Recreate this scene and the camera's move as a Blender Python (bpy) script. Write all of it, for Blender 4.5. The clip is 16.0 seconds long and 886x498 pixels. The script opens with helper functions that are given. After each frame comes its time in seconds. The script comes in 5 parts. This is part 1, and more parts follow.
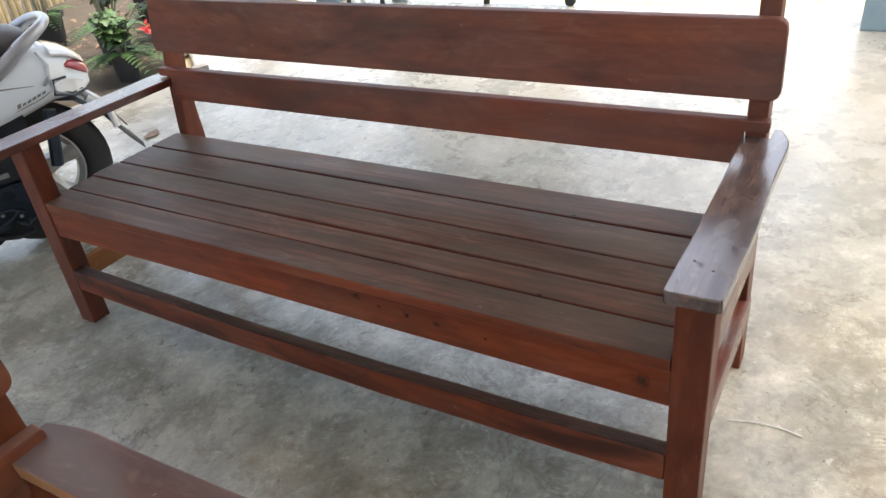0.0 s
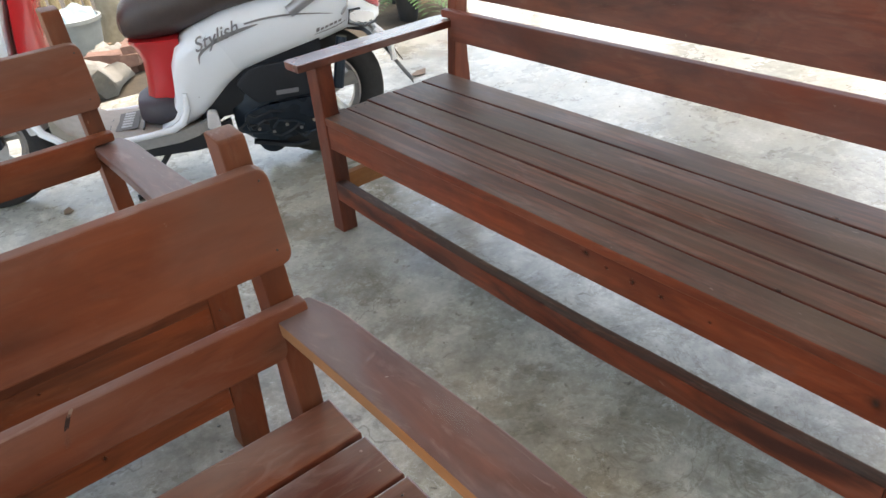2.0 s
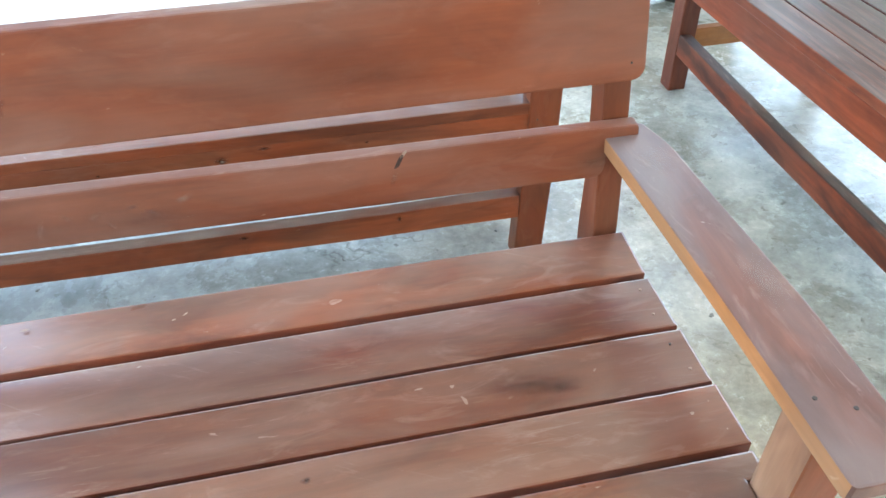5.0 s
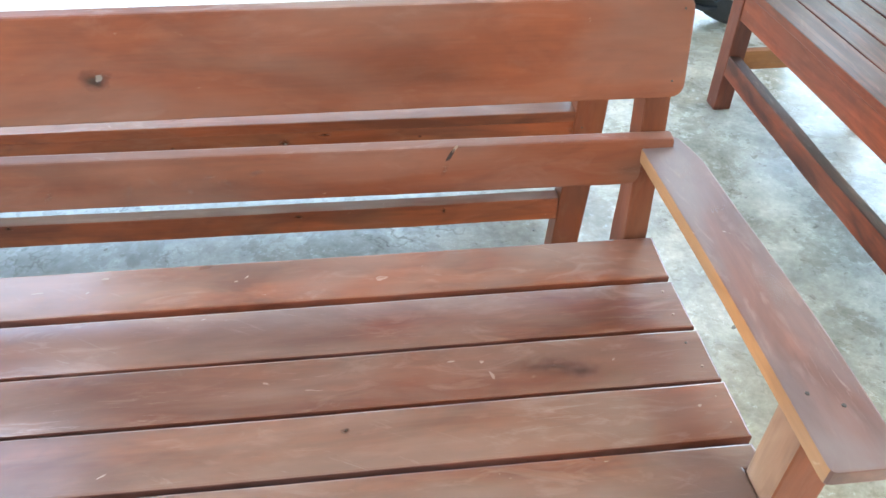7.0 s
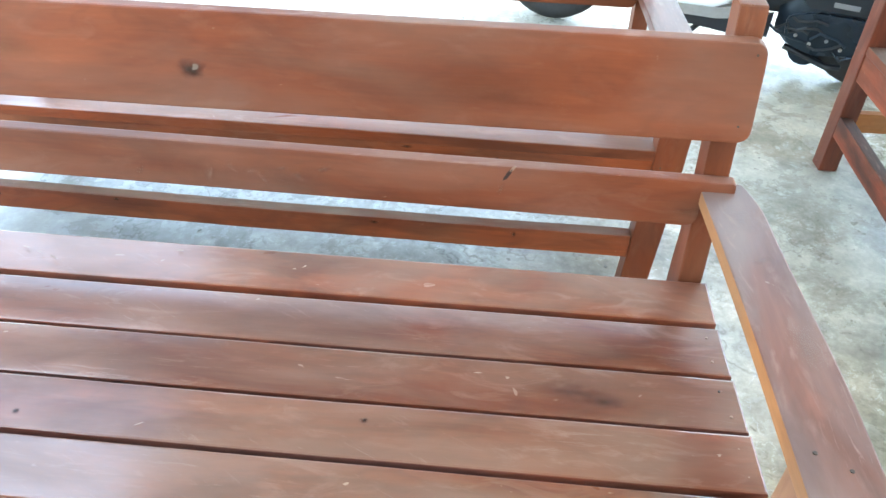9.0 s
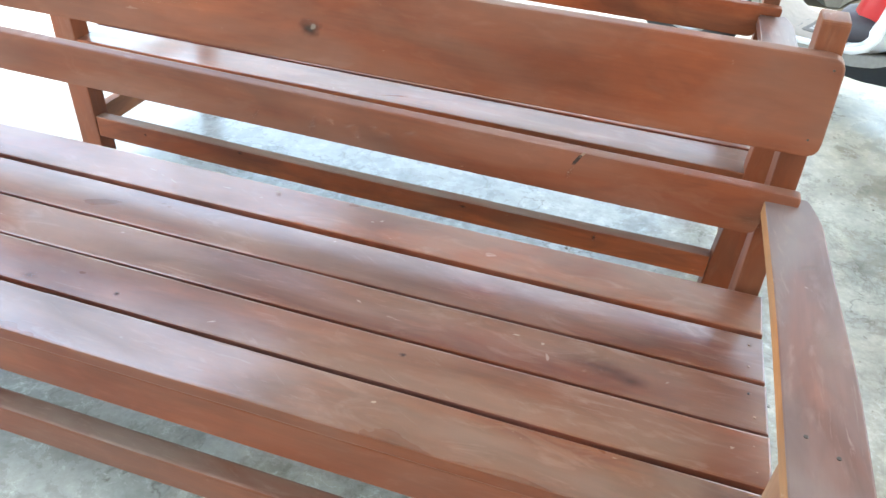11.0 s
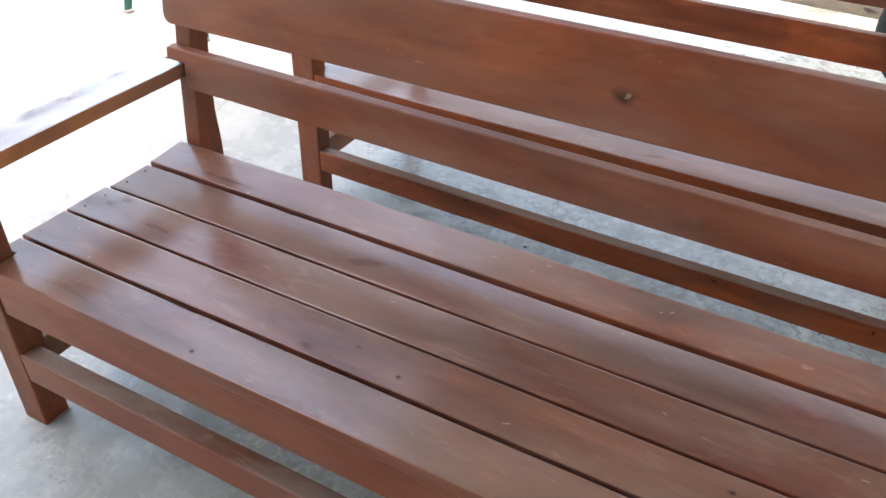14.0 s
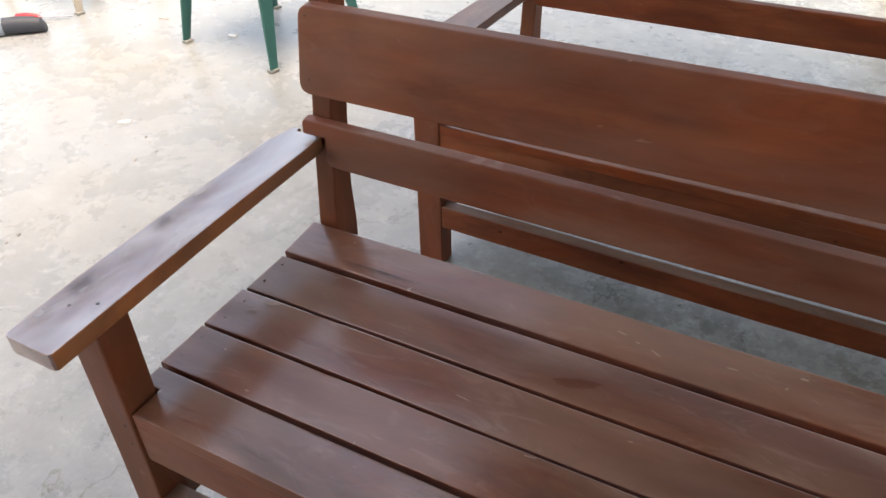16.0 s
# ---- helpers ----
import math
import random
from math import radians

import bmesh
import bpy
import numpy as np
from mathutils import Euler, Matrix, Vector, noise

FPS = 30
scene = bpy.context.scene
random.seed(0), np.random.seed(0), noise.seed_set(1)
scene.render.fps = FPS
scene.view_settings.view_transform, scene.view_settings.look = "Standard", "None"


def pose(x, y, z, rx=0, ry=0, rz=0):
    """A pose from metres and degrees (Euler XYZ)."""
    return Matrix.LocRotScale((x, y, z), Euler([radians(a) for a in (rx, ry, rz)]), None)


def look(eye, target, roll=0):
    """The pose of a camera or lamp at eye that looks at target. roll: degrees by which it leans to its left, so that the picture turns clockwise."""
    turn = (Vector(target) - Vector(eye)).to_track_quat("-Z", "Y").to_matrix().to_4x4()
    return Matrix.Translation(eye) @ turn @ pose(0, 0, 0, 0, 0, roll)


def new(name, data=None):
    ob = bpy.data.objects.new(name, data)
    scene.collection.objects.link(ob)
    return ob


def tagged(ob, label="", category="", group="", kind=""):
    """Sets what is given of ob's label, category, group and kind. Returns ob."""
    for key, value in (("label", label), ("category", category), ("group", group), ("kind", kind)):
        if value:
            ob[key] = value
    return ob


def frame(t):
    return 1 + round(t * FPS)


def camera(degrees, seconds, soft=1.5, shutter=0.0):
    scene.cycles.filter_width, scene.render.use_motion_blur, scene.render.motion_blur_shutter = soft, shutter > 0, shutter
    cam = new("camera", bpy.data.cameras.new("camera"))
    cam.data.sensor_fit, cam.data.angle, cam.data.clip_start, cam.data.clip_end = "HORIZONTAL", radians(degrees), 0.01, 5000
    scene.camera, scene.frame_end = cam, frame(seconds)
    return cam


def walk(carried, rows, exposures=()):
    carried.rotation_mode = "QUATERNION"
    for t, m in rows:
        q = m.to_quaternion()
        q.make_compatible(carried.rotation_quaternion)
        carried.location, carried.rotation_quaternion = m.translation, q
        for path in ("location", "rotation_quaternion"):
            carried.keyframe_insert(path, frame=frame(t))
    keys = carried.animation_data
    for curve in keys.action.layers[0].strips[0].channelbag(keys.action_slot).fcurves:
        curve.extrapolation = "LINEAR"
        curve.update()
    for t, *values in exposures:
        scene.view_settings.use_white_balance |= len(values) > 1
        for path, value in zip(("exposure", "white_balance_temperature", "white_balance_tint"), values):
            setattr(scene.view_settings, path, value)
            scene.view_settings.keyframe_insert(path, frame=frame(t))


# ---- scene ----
cam = camera(61.53, 16.0)
ROWS = [
    (0.0, 0.5558, -0.8045, 1.1834, 58.825, 5.938, -59.473),
    (0.5, 0.5258, -0.8061, 1.1888, 59.550, 6.209, -57.316),
    (1.0, 0.5067, -0.7978, 1.1893, 59.502, 5.373, -51.216),
    (1.5, 0.4969, -0.8124, 1.1780, 59.898, 5.229, -45.538),
    (2.0, 0.4944, -0.8159, 1.1831, 58.220, 4.696, -38.970),
    (2.5, 0.4901, -0.8086, 1.1702, 56.262, 5.122, -31.841),
    (3.0, 0.4602, -0.7775, 1.1670, 55.432, 5.572, -28.448),
    (3.5, 0.4234, -0.7591, 1.1560, 53.652, 4.012, -25.301),
    (4.0, 0.4201, -0.7748, 1.1378, 51.130, 2.536, -19.781),
    (4.5, 0.4198, -0.7942, 1.1294, 49.639, 2.178, -15.867),
    (5.0, 0.4177, -0.8054, 1.1216, 49.307, 1.196, -11.489),
    (7.5, 0.3954, -0.9029, 1.1799, 49.525, -1.238, -4.088),
    (8.0, 0.4222, -0.9099, 1.1844, 50.136, -0.903, 0.066),
    (10.5, 0.5647, -1.0117, 1.1529, 52.483, -3.817, 13.182),
    (11.0, 0.5917, -1.0415, 1.1527, 53.105, -3.139, 17.723),
    (11.5, 0.5627, -1.0461, 1.1539, 54.206, -2.021, 16.600),
    (12.0, 0.4929, -1.0345, 1.1646, 53.963, -1.792, 17.504),
    (12.5, 0.4217, -1.0305, 1.1632, 53.884, -1.447, 19.024),
    (13.0, 0.3547, -1.0251, 1.1663, 53.383, -1.684, 19.752),
    (13.5, 0.3136, -1.0192, 1.1663, 53.919, -1.747, 23.305),
    (14.0, 0.2686, -0.9895, 1.1578, 53.654, -1.804, 27.635),
    (14.5, 0.1971, -0.9378, 1.1603, 52.989, -0.645, 29.430),
    (15.0, 0.1180, -0.8892, 1.1624, 52.773, -0.636, 31.394),
    (15.5, 0.0375, -0.8679, 1.1658, 52.560, -1.070, 34.047),
    (16.0, -0.1126, -0.8652, 1.1709, 52.787, 1.219, 27.438),
]
EXPOSURES = [(0.0, 2.2, 8100, 13), (1.5, 2.32, 8200, 13), (2.5, 2.86, 8050, 11), (3.5, 3.2, 7800, 8), (5.0, 3.8, 7050, 2), (8.0, 3.93, 7100, 1),
             (10.5, 3.78, 7550, 2), (11.5, 3.65, 7600, 3), (13.0, 3.38, 7800, 7), (14.0, 2.8, 8100, 12), (15.0, 2.4, 8500, 14), (16.0, 2.0, 8700, 15)]
walk(cam, [(t, pose(x, y, z, rx, ry, rz)) for t, x, y, z, rx, ry, rz in ROWS], EXPOSURES)

# ---- world and sun ----
SUN_ELEVATION, SUN_AZIMUTH = radians(78), radians(130)
world = bpy.data.worlds.new("sky")
scene.world = world
world.use_nodes = True
wn = world.node_tree
wn.nodes.clear()
sky = wn.nodes.new("ShaderNodeTexSky")
sky.sky_type = "NISHITA"
sky.sun_disc = False
sky.sun_elevation = SUN_ELEVATION
sky.sun_rotation = SUN_AZIMUTH
sky.dust_density = 3.0
sky.air_density = 1.2
bg = wn.nodes.new("ShaderNodeBackground")
bg.inputs["Strength"].default_value = 0.15
wout = wn.nodes.new("ShaderNodeOutputWorld")
wn.links.new(sky.outputs[0], bg.inputs[0])
wn.links.new(bg.outputs[0], wout.inputs[0])
sun_dir = Vector((math.sin(SUN_AZIMUTH) * math.cos(SUN_ELEVATION), math.cos(SUN_AZIMUTH) * math.cos(SUN_ELEVATION), math.sin(SUN_ELEVATION)))
sun = new("sun", bpy.data.lights.new("sun", "SUN"))
sun.data.energy = 1.2
sun.data.angle = radians(36)
sun.data.color = (1.0, 0.985, 0.96)
sun.matrix_world = look(sun_dir * 30, (0, 0, 0))


# ---- materials ----
def mat(name):
    m = bpy.data.materials.new(name)
    m.use_nodes = True
    return m, m.node_tree, m.node_tree.nodes["Principled BSDF"]


def node(nt, kind, **kw):
    n = nt.nodes.new("ShaderNode" + kind)
    for k, v in kw.items():
        n.inputs[k.replace("_", " ")].default_value = v
    return n


def coords(nt, scale=(1, 1, 1), vary=True):
    """Object coordinates, shifted at random for each object, then scaled."""
    tc = nt.nodes.new("ShaderNodeTexCoord")
    src = tc.outputs["Object"]
    if vary:
        oi = nt.nodes.new("ShaderNodeObjectInfo")
        mul = nt.nodes.new("ShaderNodeMath")
        mul.operation = "MULTIPLY"
        mul.inputs[1].default_value = 23.0
        nt.links.new(oi.outputs["Random"], mul.inputs[0])
        comb = nt.nodes.new("ShaderNodeCombineXYZ")
        for i in range(3):
            nt.links.new(mul.outputs[0], comb.inputs[i])
        add = nt.nodes.new("ShaderNodeVectorMath")
        add.operation = "ADD"
        nt.links.new(src, add.inputs[0])
        nt.links.new(comb.outputs[0], add.inputs[1])
        src = add.outputs[0]
    mp = nt.nodes.new("ShaderNodeMapping")
    mp.inputs["Scale"].default_value = scale
    nt.links.new(src, mp.inputs["Vector"])
    return mp.outputs[0]


def noise_tex(nt, vec, scale, detail=4.0, rough=0.55, distortion=0.0):
    n = node(nt, "TexNoise", Scale=scale, Detail=detail, Roughness=rough, Distortion=distortion)
    nt.links.new(vec, n.inputs["Vector"])
    return n.outputs["Fac"]


def ramp(nt, fac, stops):
    r = nt.nodes.new("ShaderNodeValToRGB")
    el = r.color_ramp.elements
    while len(el) < len(stops):
        el.new(0.5)
    for e, (p, c) in zip(el, stops):
        e.position = p
        e.color = (*c, 1) if len(c) == 3 else c
    nt.links.new(fac, r.inputs[0])
    return r.outputs[0]


def grey(v):
    return (v, v, v)


def mix(nt, fac, a, b, mode="MIX"):
    m = nt.nodes.new("ShaderNodeMix")
    m.data_type = "RGBA"
    m.blend_type = mode
    for sock, val in ((m.inputs[0], fac), (m.inputs[6], a), (m.inputs[7], b)):
        if isinstance(val, (int, float)):
            sock.default_value = val
        elif isinstance(val, tuple):
            sock.default_value = (*val, 1) if len(val) == 3 else val
        else:
            nt.links.new(val, sock)
    return m.outputs[2]


def bump(nt, p, height, strength, distance=0.002):
    b = nt.nodes.new("ShaderNodeBump")
    b.inputs["Strength"].default_value = strength
    b.inputs["Distance"].default_value = distance
    nt.links.new(height, b.inputs["Height"])
    nt.links.new(b.outputs[0], p.inputs["Normal"])


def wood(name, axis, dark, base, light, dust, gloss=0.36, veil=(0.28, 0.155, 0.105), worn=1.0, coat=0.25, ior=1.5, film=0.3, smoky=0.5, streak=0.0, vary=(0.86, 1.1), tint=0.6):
    """Varnished hardwood with the grain along one axis of the bench. dust: veil on top faces, dust with some painted
    haze, film: painted glare on the others.
    """
    m, nt, p = mat(name)

    def sc(along, across):
        return tuple(along if i == axis else across for i in range(3))

    def times(a, b):
        return mix(nt, 1.0, a, b, "MULTIPLY")

    def turned(vec, degrees):
        r = nt.nodes.new("ShaderNodeVectorRotate")
        r.rotation_type = "EULER_XYZ"
        r.inputs["Rotation"].default_value = tuple(radians(degrees) * k for k in (0.7, -0.6, 1.0))
        nt.links.new(vec, r.inputs["Vector"])
        mp = nt.nodes.new("ShaderNodeMapping")
        mp.inputs["Scale"].default_value = sc(7, 120)
        nt.links.new(r.outputs[0], mp.inputs["Vector"])
        return mp.outputs[0]

    grain = noise_tex(nt, coords(nt, sc(1.0, 15)), 1.0, 5, 0.58, 1.6)
    figure = noise_tex(nt, coords(nt, sc(2.6, 8.5)), 1.0, 3, 0.5, 2.2)
    fine = noise_tex(nt, coords(nt, sc(9, 240)), 1.0, 3, 0.6)
    cloud = noise_tex(nt, coords(nt, sc(3.0, 9)), 1.0, 4, 0.55, 0.9)
    tone = noise_tex(nt, coords(nt, sc(1.4, 3.0)), 1.0, 3, 0.55, 0.4)
    hue = noise_tex(nt, coords(nt, sc(2.3, 6)), 1.0, 2, 0.5, 0.8)
    scuff = noise_tex(nt, coords(nt, sc(11, 120)), 1.0, 7, 0.72, 1.0)
    cross = noise_tex(nt, turned(coords(nt), 24), 1.0, 5, 0.7, 0.8)
    smear = noise_tex(nt, coords(nt, sc(8, 26)), 1.0, 5, 0.62, 1.6)
    spot = noise_tex(nt, coords(nt, sc(34, 60)), 1.0, 2, 0.5, 0.6)
    where = noise_tex(nt, coords(nt, sc(3.2, 6)), 1.0, 2, 0.5)
    haze = noise_tex(nt, coords(nt, sc(3.4, 10)), 1.0, 4, 0.55, 0.7)
    half = tuple((a + b) / 2 for a, b in zip(dark, base))
    col = ramp(nt, grain, [(0.26, half), (0.5, base), (0.78, light)])
    col = mix(nt, ramp(nt, figure, [(0.43, grey(0.0)), (0.5, grey(0.3)), (0.57, grey(0.0))]), col, dark)
    col = mix(nt, ramp(nt, cloud, [(0.48, grey(0)), (0.64, grey(smoky))]), col, tuple(c * k for c, k in zip(dark, (0.62, 0.68, 0.85))))
    col = mix(nt, 0.6, col, ramp(nt, tone, [(0.36, (0.66, 0.62, 0.63)), (0.66, (1.3, 1.24, 1.16))]), "MULTIPLY")
    col = mix(nt, tint, col, ramp(nt, hue, [(0.36, (1.18, 0.93, 0.75)), (0.64, (0.84, 0.97, 1.2))]), "MULTIPLY")
    oi = nt.nodes.new("ShaderNodeObjectInfo")
    col = times(col, ramp(nt, oi.outputs["Random"], [(0.0, grey(vary[0])), (1.0, grey(vary[1]))]))
    if streak:
        lines = noise_tex(nt, coords(nt, sc(1.6, 75)), 1.0, 5, 0.6, 0.6)
        col = mix(nt, ramp(nt, lines, [(0.46, grey(streak)), (0.58, grey(0.0))]), col, tuple(c * 0.5 for c in dark))
    col = mix(nt, 0.16, col, ramp(nt, fine, [(0.3, grey(0.45)), (0.62, grey(1.0))]), "MULTIPLY")
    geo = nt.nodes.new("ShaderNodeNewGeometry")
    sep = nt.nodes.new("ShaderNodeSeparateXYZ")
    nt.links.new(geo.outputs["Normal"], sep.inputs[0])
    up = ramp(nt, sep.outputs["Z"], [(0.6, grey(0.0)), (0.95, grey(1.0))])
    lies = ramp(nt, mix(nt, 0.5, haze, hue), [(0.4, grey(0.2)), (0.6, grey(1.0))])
    # on side faces the veil is glare and sheen put into the colour
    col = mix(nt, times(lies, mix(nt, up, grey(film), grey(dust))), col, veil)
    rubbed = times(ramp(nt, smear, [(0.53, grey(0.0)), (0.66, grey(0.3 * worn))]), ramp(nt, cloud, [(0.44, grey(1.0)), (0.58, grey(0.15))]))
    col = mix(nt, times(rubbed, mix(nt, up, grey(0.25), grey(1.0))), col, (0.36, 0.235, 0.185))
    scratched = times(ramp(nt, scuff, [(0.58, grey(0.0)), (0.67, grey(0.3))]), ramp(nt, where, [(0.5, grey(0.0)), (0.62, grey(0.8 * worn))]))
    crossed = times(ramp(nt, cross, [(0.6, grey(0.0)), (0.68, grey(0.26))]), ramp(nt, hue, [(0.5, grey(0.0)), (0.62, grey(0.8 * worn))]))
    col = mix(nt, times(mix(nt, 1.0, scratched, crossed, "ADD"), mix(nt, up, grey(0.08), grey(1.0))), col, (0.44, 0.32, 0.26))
    chips = times(ramp(nt, spot, [(0.75, grey(0.0)), (0.78, grey(0.5 * worn))]), mix(nt, up, grey(0.3), grey(1.0)))
    col = mix(nt, chips, col, (0.5, 0.38, 0.3))
    nt.links.new(col, p.inputs["Base Color"])
    rough = ramp(nt, haze, [(0.3, grey(gloss - 0.07)), (0.7, grey(gloss + 0.14))])
    nt.links.new(rough, p.inputs["Roughness"])
    p.inputs["Specular IOR Level"].default_value = 0.24
    nt.links.new(ramp(nt, cloud, [(0.42, grey(coat)), (0.66, grey(0.45 * coat))]), p.inputs["Coat Weight"])
    p.inputs["Coat IOR"].default_value = ior
    p.inputs["Coat Roughness"].default_value = 0.3 - 0.12 * coat
    wave = noise_tex(nt, coords(nt, sc(5, 26)), 1.0, 2, 0.5)
    bump(nt, p, mix(nt, 0.45, mix(nt, 0.5, grain, fine), wave), 0.28, 0.0016)
    return m


def knot_mat(name, strength, inner=(0.06, 0.026, 0.018), core=(0.025, 0.011, 0.008), outer=(0.05, 0.018, 0.012)):
    """A knot: dark, fading outwards into the board round it."""
    m, nt, p = mat(name)
    tc = nt.nodes.new("ShaderNodeTexCoord")
    ln = nt.nodes.new("ShaderNodeVectorMath")
    ln.operation = "LENGTH"
    nt.links.new(tc.outputs["Object"], ln.inputs[0])
    n = noise_tex(nt, coords(nt), 2.2, 4, 0.6)
    d = nt.nodes.new("ShaderNodeMath")
    d.operation = "MULTIPLY_ADD"
    nt.links.new(n, d.inputs[0])
    d.inputs[1].default_value = 0.7
    nt.links.new(ln.outputs["Value"], d.inputs[2])
    nt.links.new(ramp(nt, d.outputs[0], [(0.3, inner), (0.55, core), (0.9, outer)]), p.inputs["Base Color"])
    nt.links.new(ramp(nt, d.outputs[0], [(0.45, grey(0.95 * strength)), (0.7, grey(0.4 * strength)), (0.98, grey(0.0))]), p.inputs["Alpha"])
    p.inputs["Roughness"].default_value = 0.42
    return m


RED = ((0.062, 0.0145, 0.0058), (0.142, 0.035, 0.0118), (0.2, 0.058, 0.02))
DEEP = ((0.118, 0.0262, 0.009), (0.172, 0.04, 0.0133), (0.208, 0.0535, 0.018))
BROWN = ((0.07, 0.0155, 0.0078), (0.15, 0.0335, 0.0145), (0.205, 0.052, 0.022))
GREYED = ((0.03, 0.0125, 0.0075), (0.14, 0.0515, 0.028), (0.28, 0.108, 0.057))
STREAKY = ((0.09, 0.018, 0.0085), (0.208, 0.0465, 0.0185), (0.28, 0.076, 0.032))
DUST, LILAC, ASH = (0.22, 0.128, 0.076), (0.17, 0.115, 0.1), (0.23, 0.2, 0.19)
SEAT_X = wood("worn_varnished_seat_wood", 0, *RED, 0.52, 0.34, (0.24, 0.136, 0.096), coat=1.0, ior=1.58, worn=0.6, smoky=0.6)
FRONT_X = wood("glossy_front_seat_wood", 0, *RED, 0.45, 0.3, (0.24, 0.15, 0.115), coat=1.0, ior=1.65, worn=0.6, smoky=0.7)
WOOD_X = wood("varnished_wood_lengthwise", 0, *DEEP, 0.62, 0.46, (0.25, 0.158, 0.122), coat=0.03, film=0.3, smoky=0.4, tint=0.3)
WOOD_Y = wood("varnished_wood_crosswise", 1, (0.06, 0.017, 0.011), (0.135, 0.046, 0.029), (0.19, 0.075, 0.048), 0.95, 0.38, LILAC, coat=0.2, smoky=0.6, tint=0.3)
# the whitish veil paints the sky's glare onto the left armrest
PALE_SHEEN_Y = wood("armrest_wood_painted_sheen", 1, *RED, 0.85, 0.14, (0.5, 0.45, 0.43), coat=1.0, ior=2.7, smoky=0.45, streak=0.2)
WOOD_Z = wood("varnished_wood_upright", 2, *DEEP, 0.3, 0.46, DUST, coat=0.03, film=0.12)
# brighter orange paints bounced floor light into the rear bench's rails
BOUNCE_X = wood("orange_bounce_lit_wood", 0, (0.115, 0.026, 0.0095), (0.23, 0.056, 0.0185), (0.3, 0.085, 0.03), 0.5, 0.46, DUST, coat=0.0, film=0.06, smoky=0.6)
# the purple-grey film paints sky sheen on these boards
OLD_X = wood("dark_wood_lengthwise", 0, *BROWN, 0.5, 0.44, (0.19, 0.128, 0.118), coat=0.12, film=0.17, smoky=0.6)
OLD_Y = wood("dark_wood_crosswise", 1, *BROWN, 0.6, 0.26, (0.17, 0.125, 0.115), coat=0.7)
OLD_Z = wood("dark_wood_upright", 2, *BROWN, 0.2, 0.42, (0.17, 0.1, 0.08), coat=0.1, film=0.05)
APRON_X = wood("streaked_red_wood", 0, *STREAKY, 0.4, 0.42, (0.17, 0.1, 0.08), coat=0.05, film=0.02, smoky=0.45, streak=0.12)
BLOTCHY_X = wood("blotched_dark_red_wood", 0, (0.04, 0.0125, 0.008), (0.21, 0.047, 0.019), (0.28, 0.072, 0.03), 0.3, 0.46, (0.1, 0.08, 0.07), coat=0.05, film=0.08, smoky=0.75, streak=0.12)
# grey base and veil paint the sky's reflection on the dark bench's armrest
GREY_SHEEN_Y = wood("grey_sheen_armrest_wood", 1, (0.05, 0.024, 0.019), (0.125, 0.075, 0.066), (0.18, 0.12, 0.108), 0.9, 0.24, ASH, coat=1.0, ior=1.75, smoky=0.8, streak=0.4)
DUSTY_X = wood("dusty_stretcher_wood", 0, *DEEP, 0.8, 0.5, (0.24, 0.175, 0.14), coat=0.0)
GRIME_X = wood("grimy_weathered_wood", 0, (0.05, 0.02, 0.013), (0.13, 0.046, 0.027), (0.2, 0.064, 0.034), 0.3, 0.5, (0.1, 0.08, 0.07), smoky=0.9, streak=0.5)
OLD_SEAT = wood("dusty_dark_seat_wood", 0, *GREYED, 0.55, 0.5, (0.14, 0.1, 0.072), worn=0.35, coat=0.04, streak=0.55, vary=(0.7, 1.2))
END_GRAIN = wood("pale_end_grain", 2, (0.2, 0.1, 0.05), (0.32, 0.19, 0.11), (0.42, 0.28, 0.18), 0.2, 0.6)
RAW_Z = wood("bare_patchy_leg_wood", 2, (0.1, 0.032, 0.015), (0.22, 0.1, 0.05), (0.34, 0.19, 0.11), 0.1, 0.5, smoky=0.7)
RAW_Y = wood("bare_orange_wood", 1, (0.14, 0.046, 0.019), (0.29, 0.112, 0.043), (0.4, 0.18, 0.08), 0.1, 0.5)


def plain(name, colour, rough=0.5, metal=0.0, var=0.15, scale=30, bumps=0.0, coat=0.0):
    m, nt, p = mat(name)
    f = noise_tex(nt, coords(nt), scale, 5, 0.6)
    g = noise_tex(nt, coords(nt), scale * 0.15, 3, 0.6)
    a, b = tuple(c * (1 - var) for c in colour), tuple(min(1, c * (1 + var)) for c in colour)
    col = mix(nt, 0.5, ramp(nt, f, [(0.3, a), (0.7, b)]), ramp(nt, g, [(0.3, a), (0.7, b)]))
    nt.links.new(col, p.inputs["Base Color"])
    nt.links.new(ramp(nt, g, [(0.3, grey(max(0.02, rough - 0.06))), (0.7, grey(min(1, rough + 0.08)))]), p.inputs["Roughness"])
    p.inputs["Metallic"].default_value = metal
    p.inputs["Coat Weight"].default_value = coat
    p.inputs["Coat Roughness"].default_value = 0.06
    if bumps:
        bump(nt, p, f, bumps, 0.004)
    return m


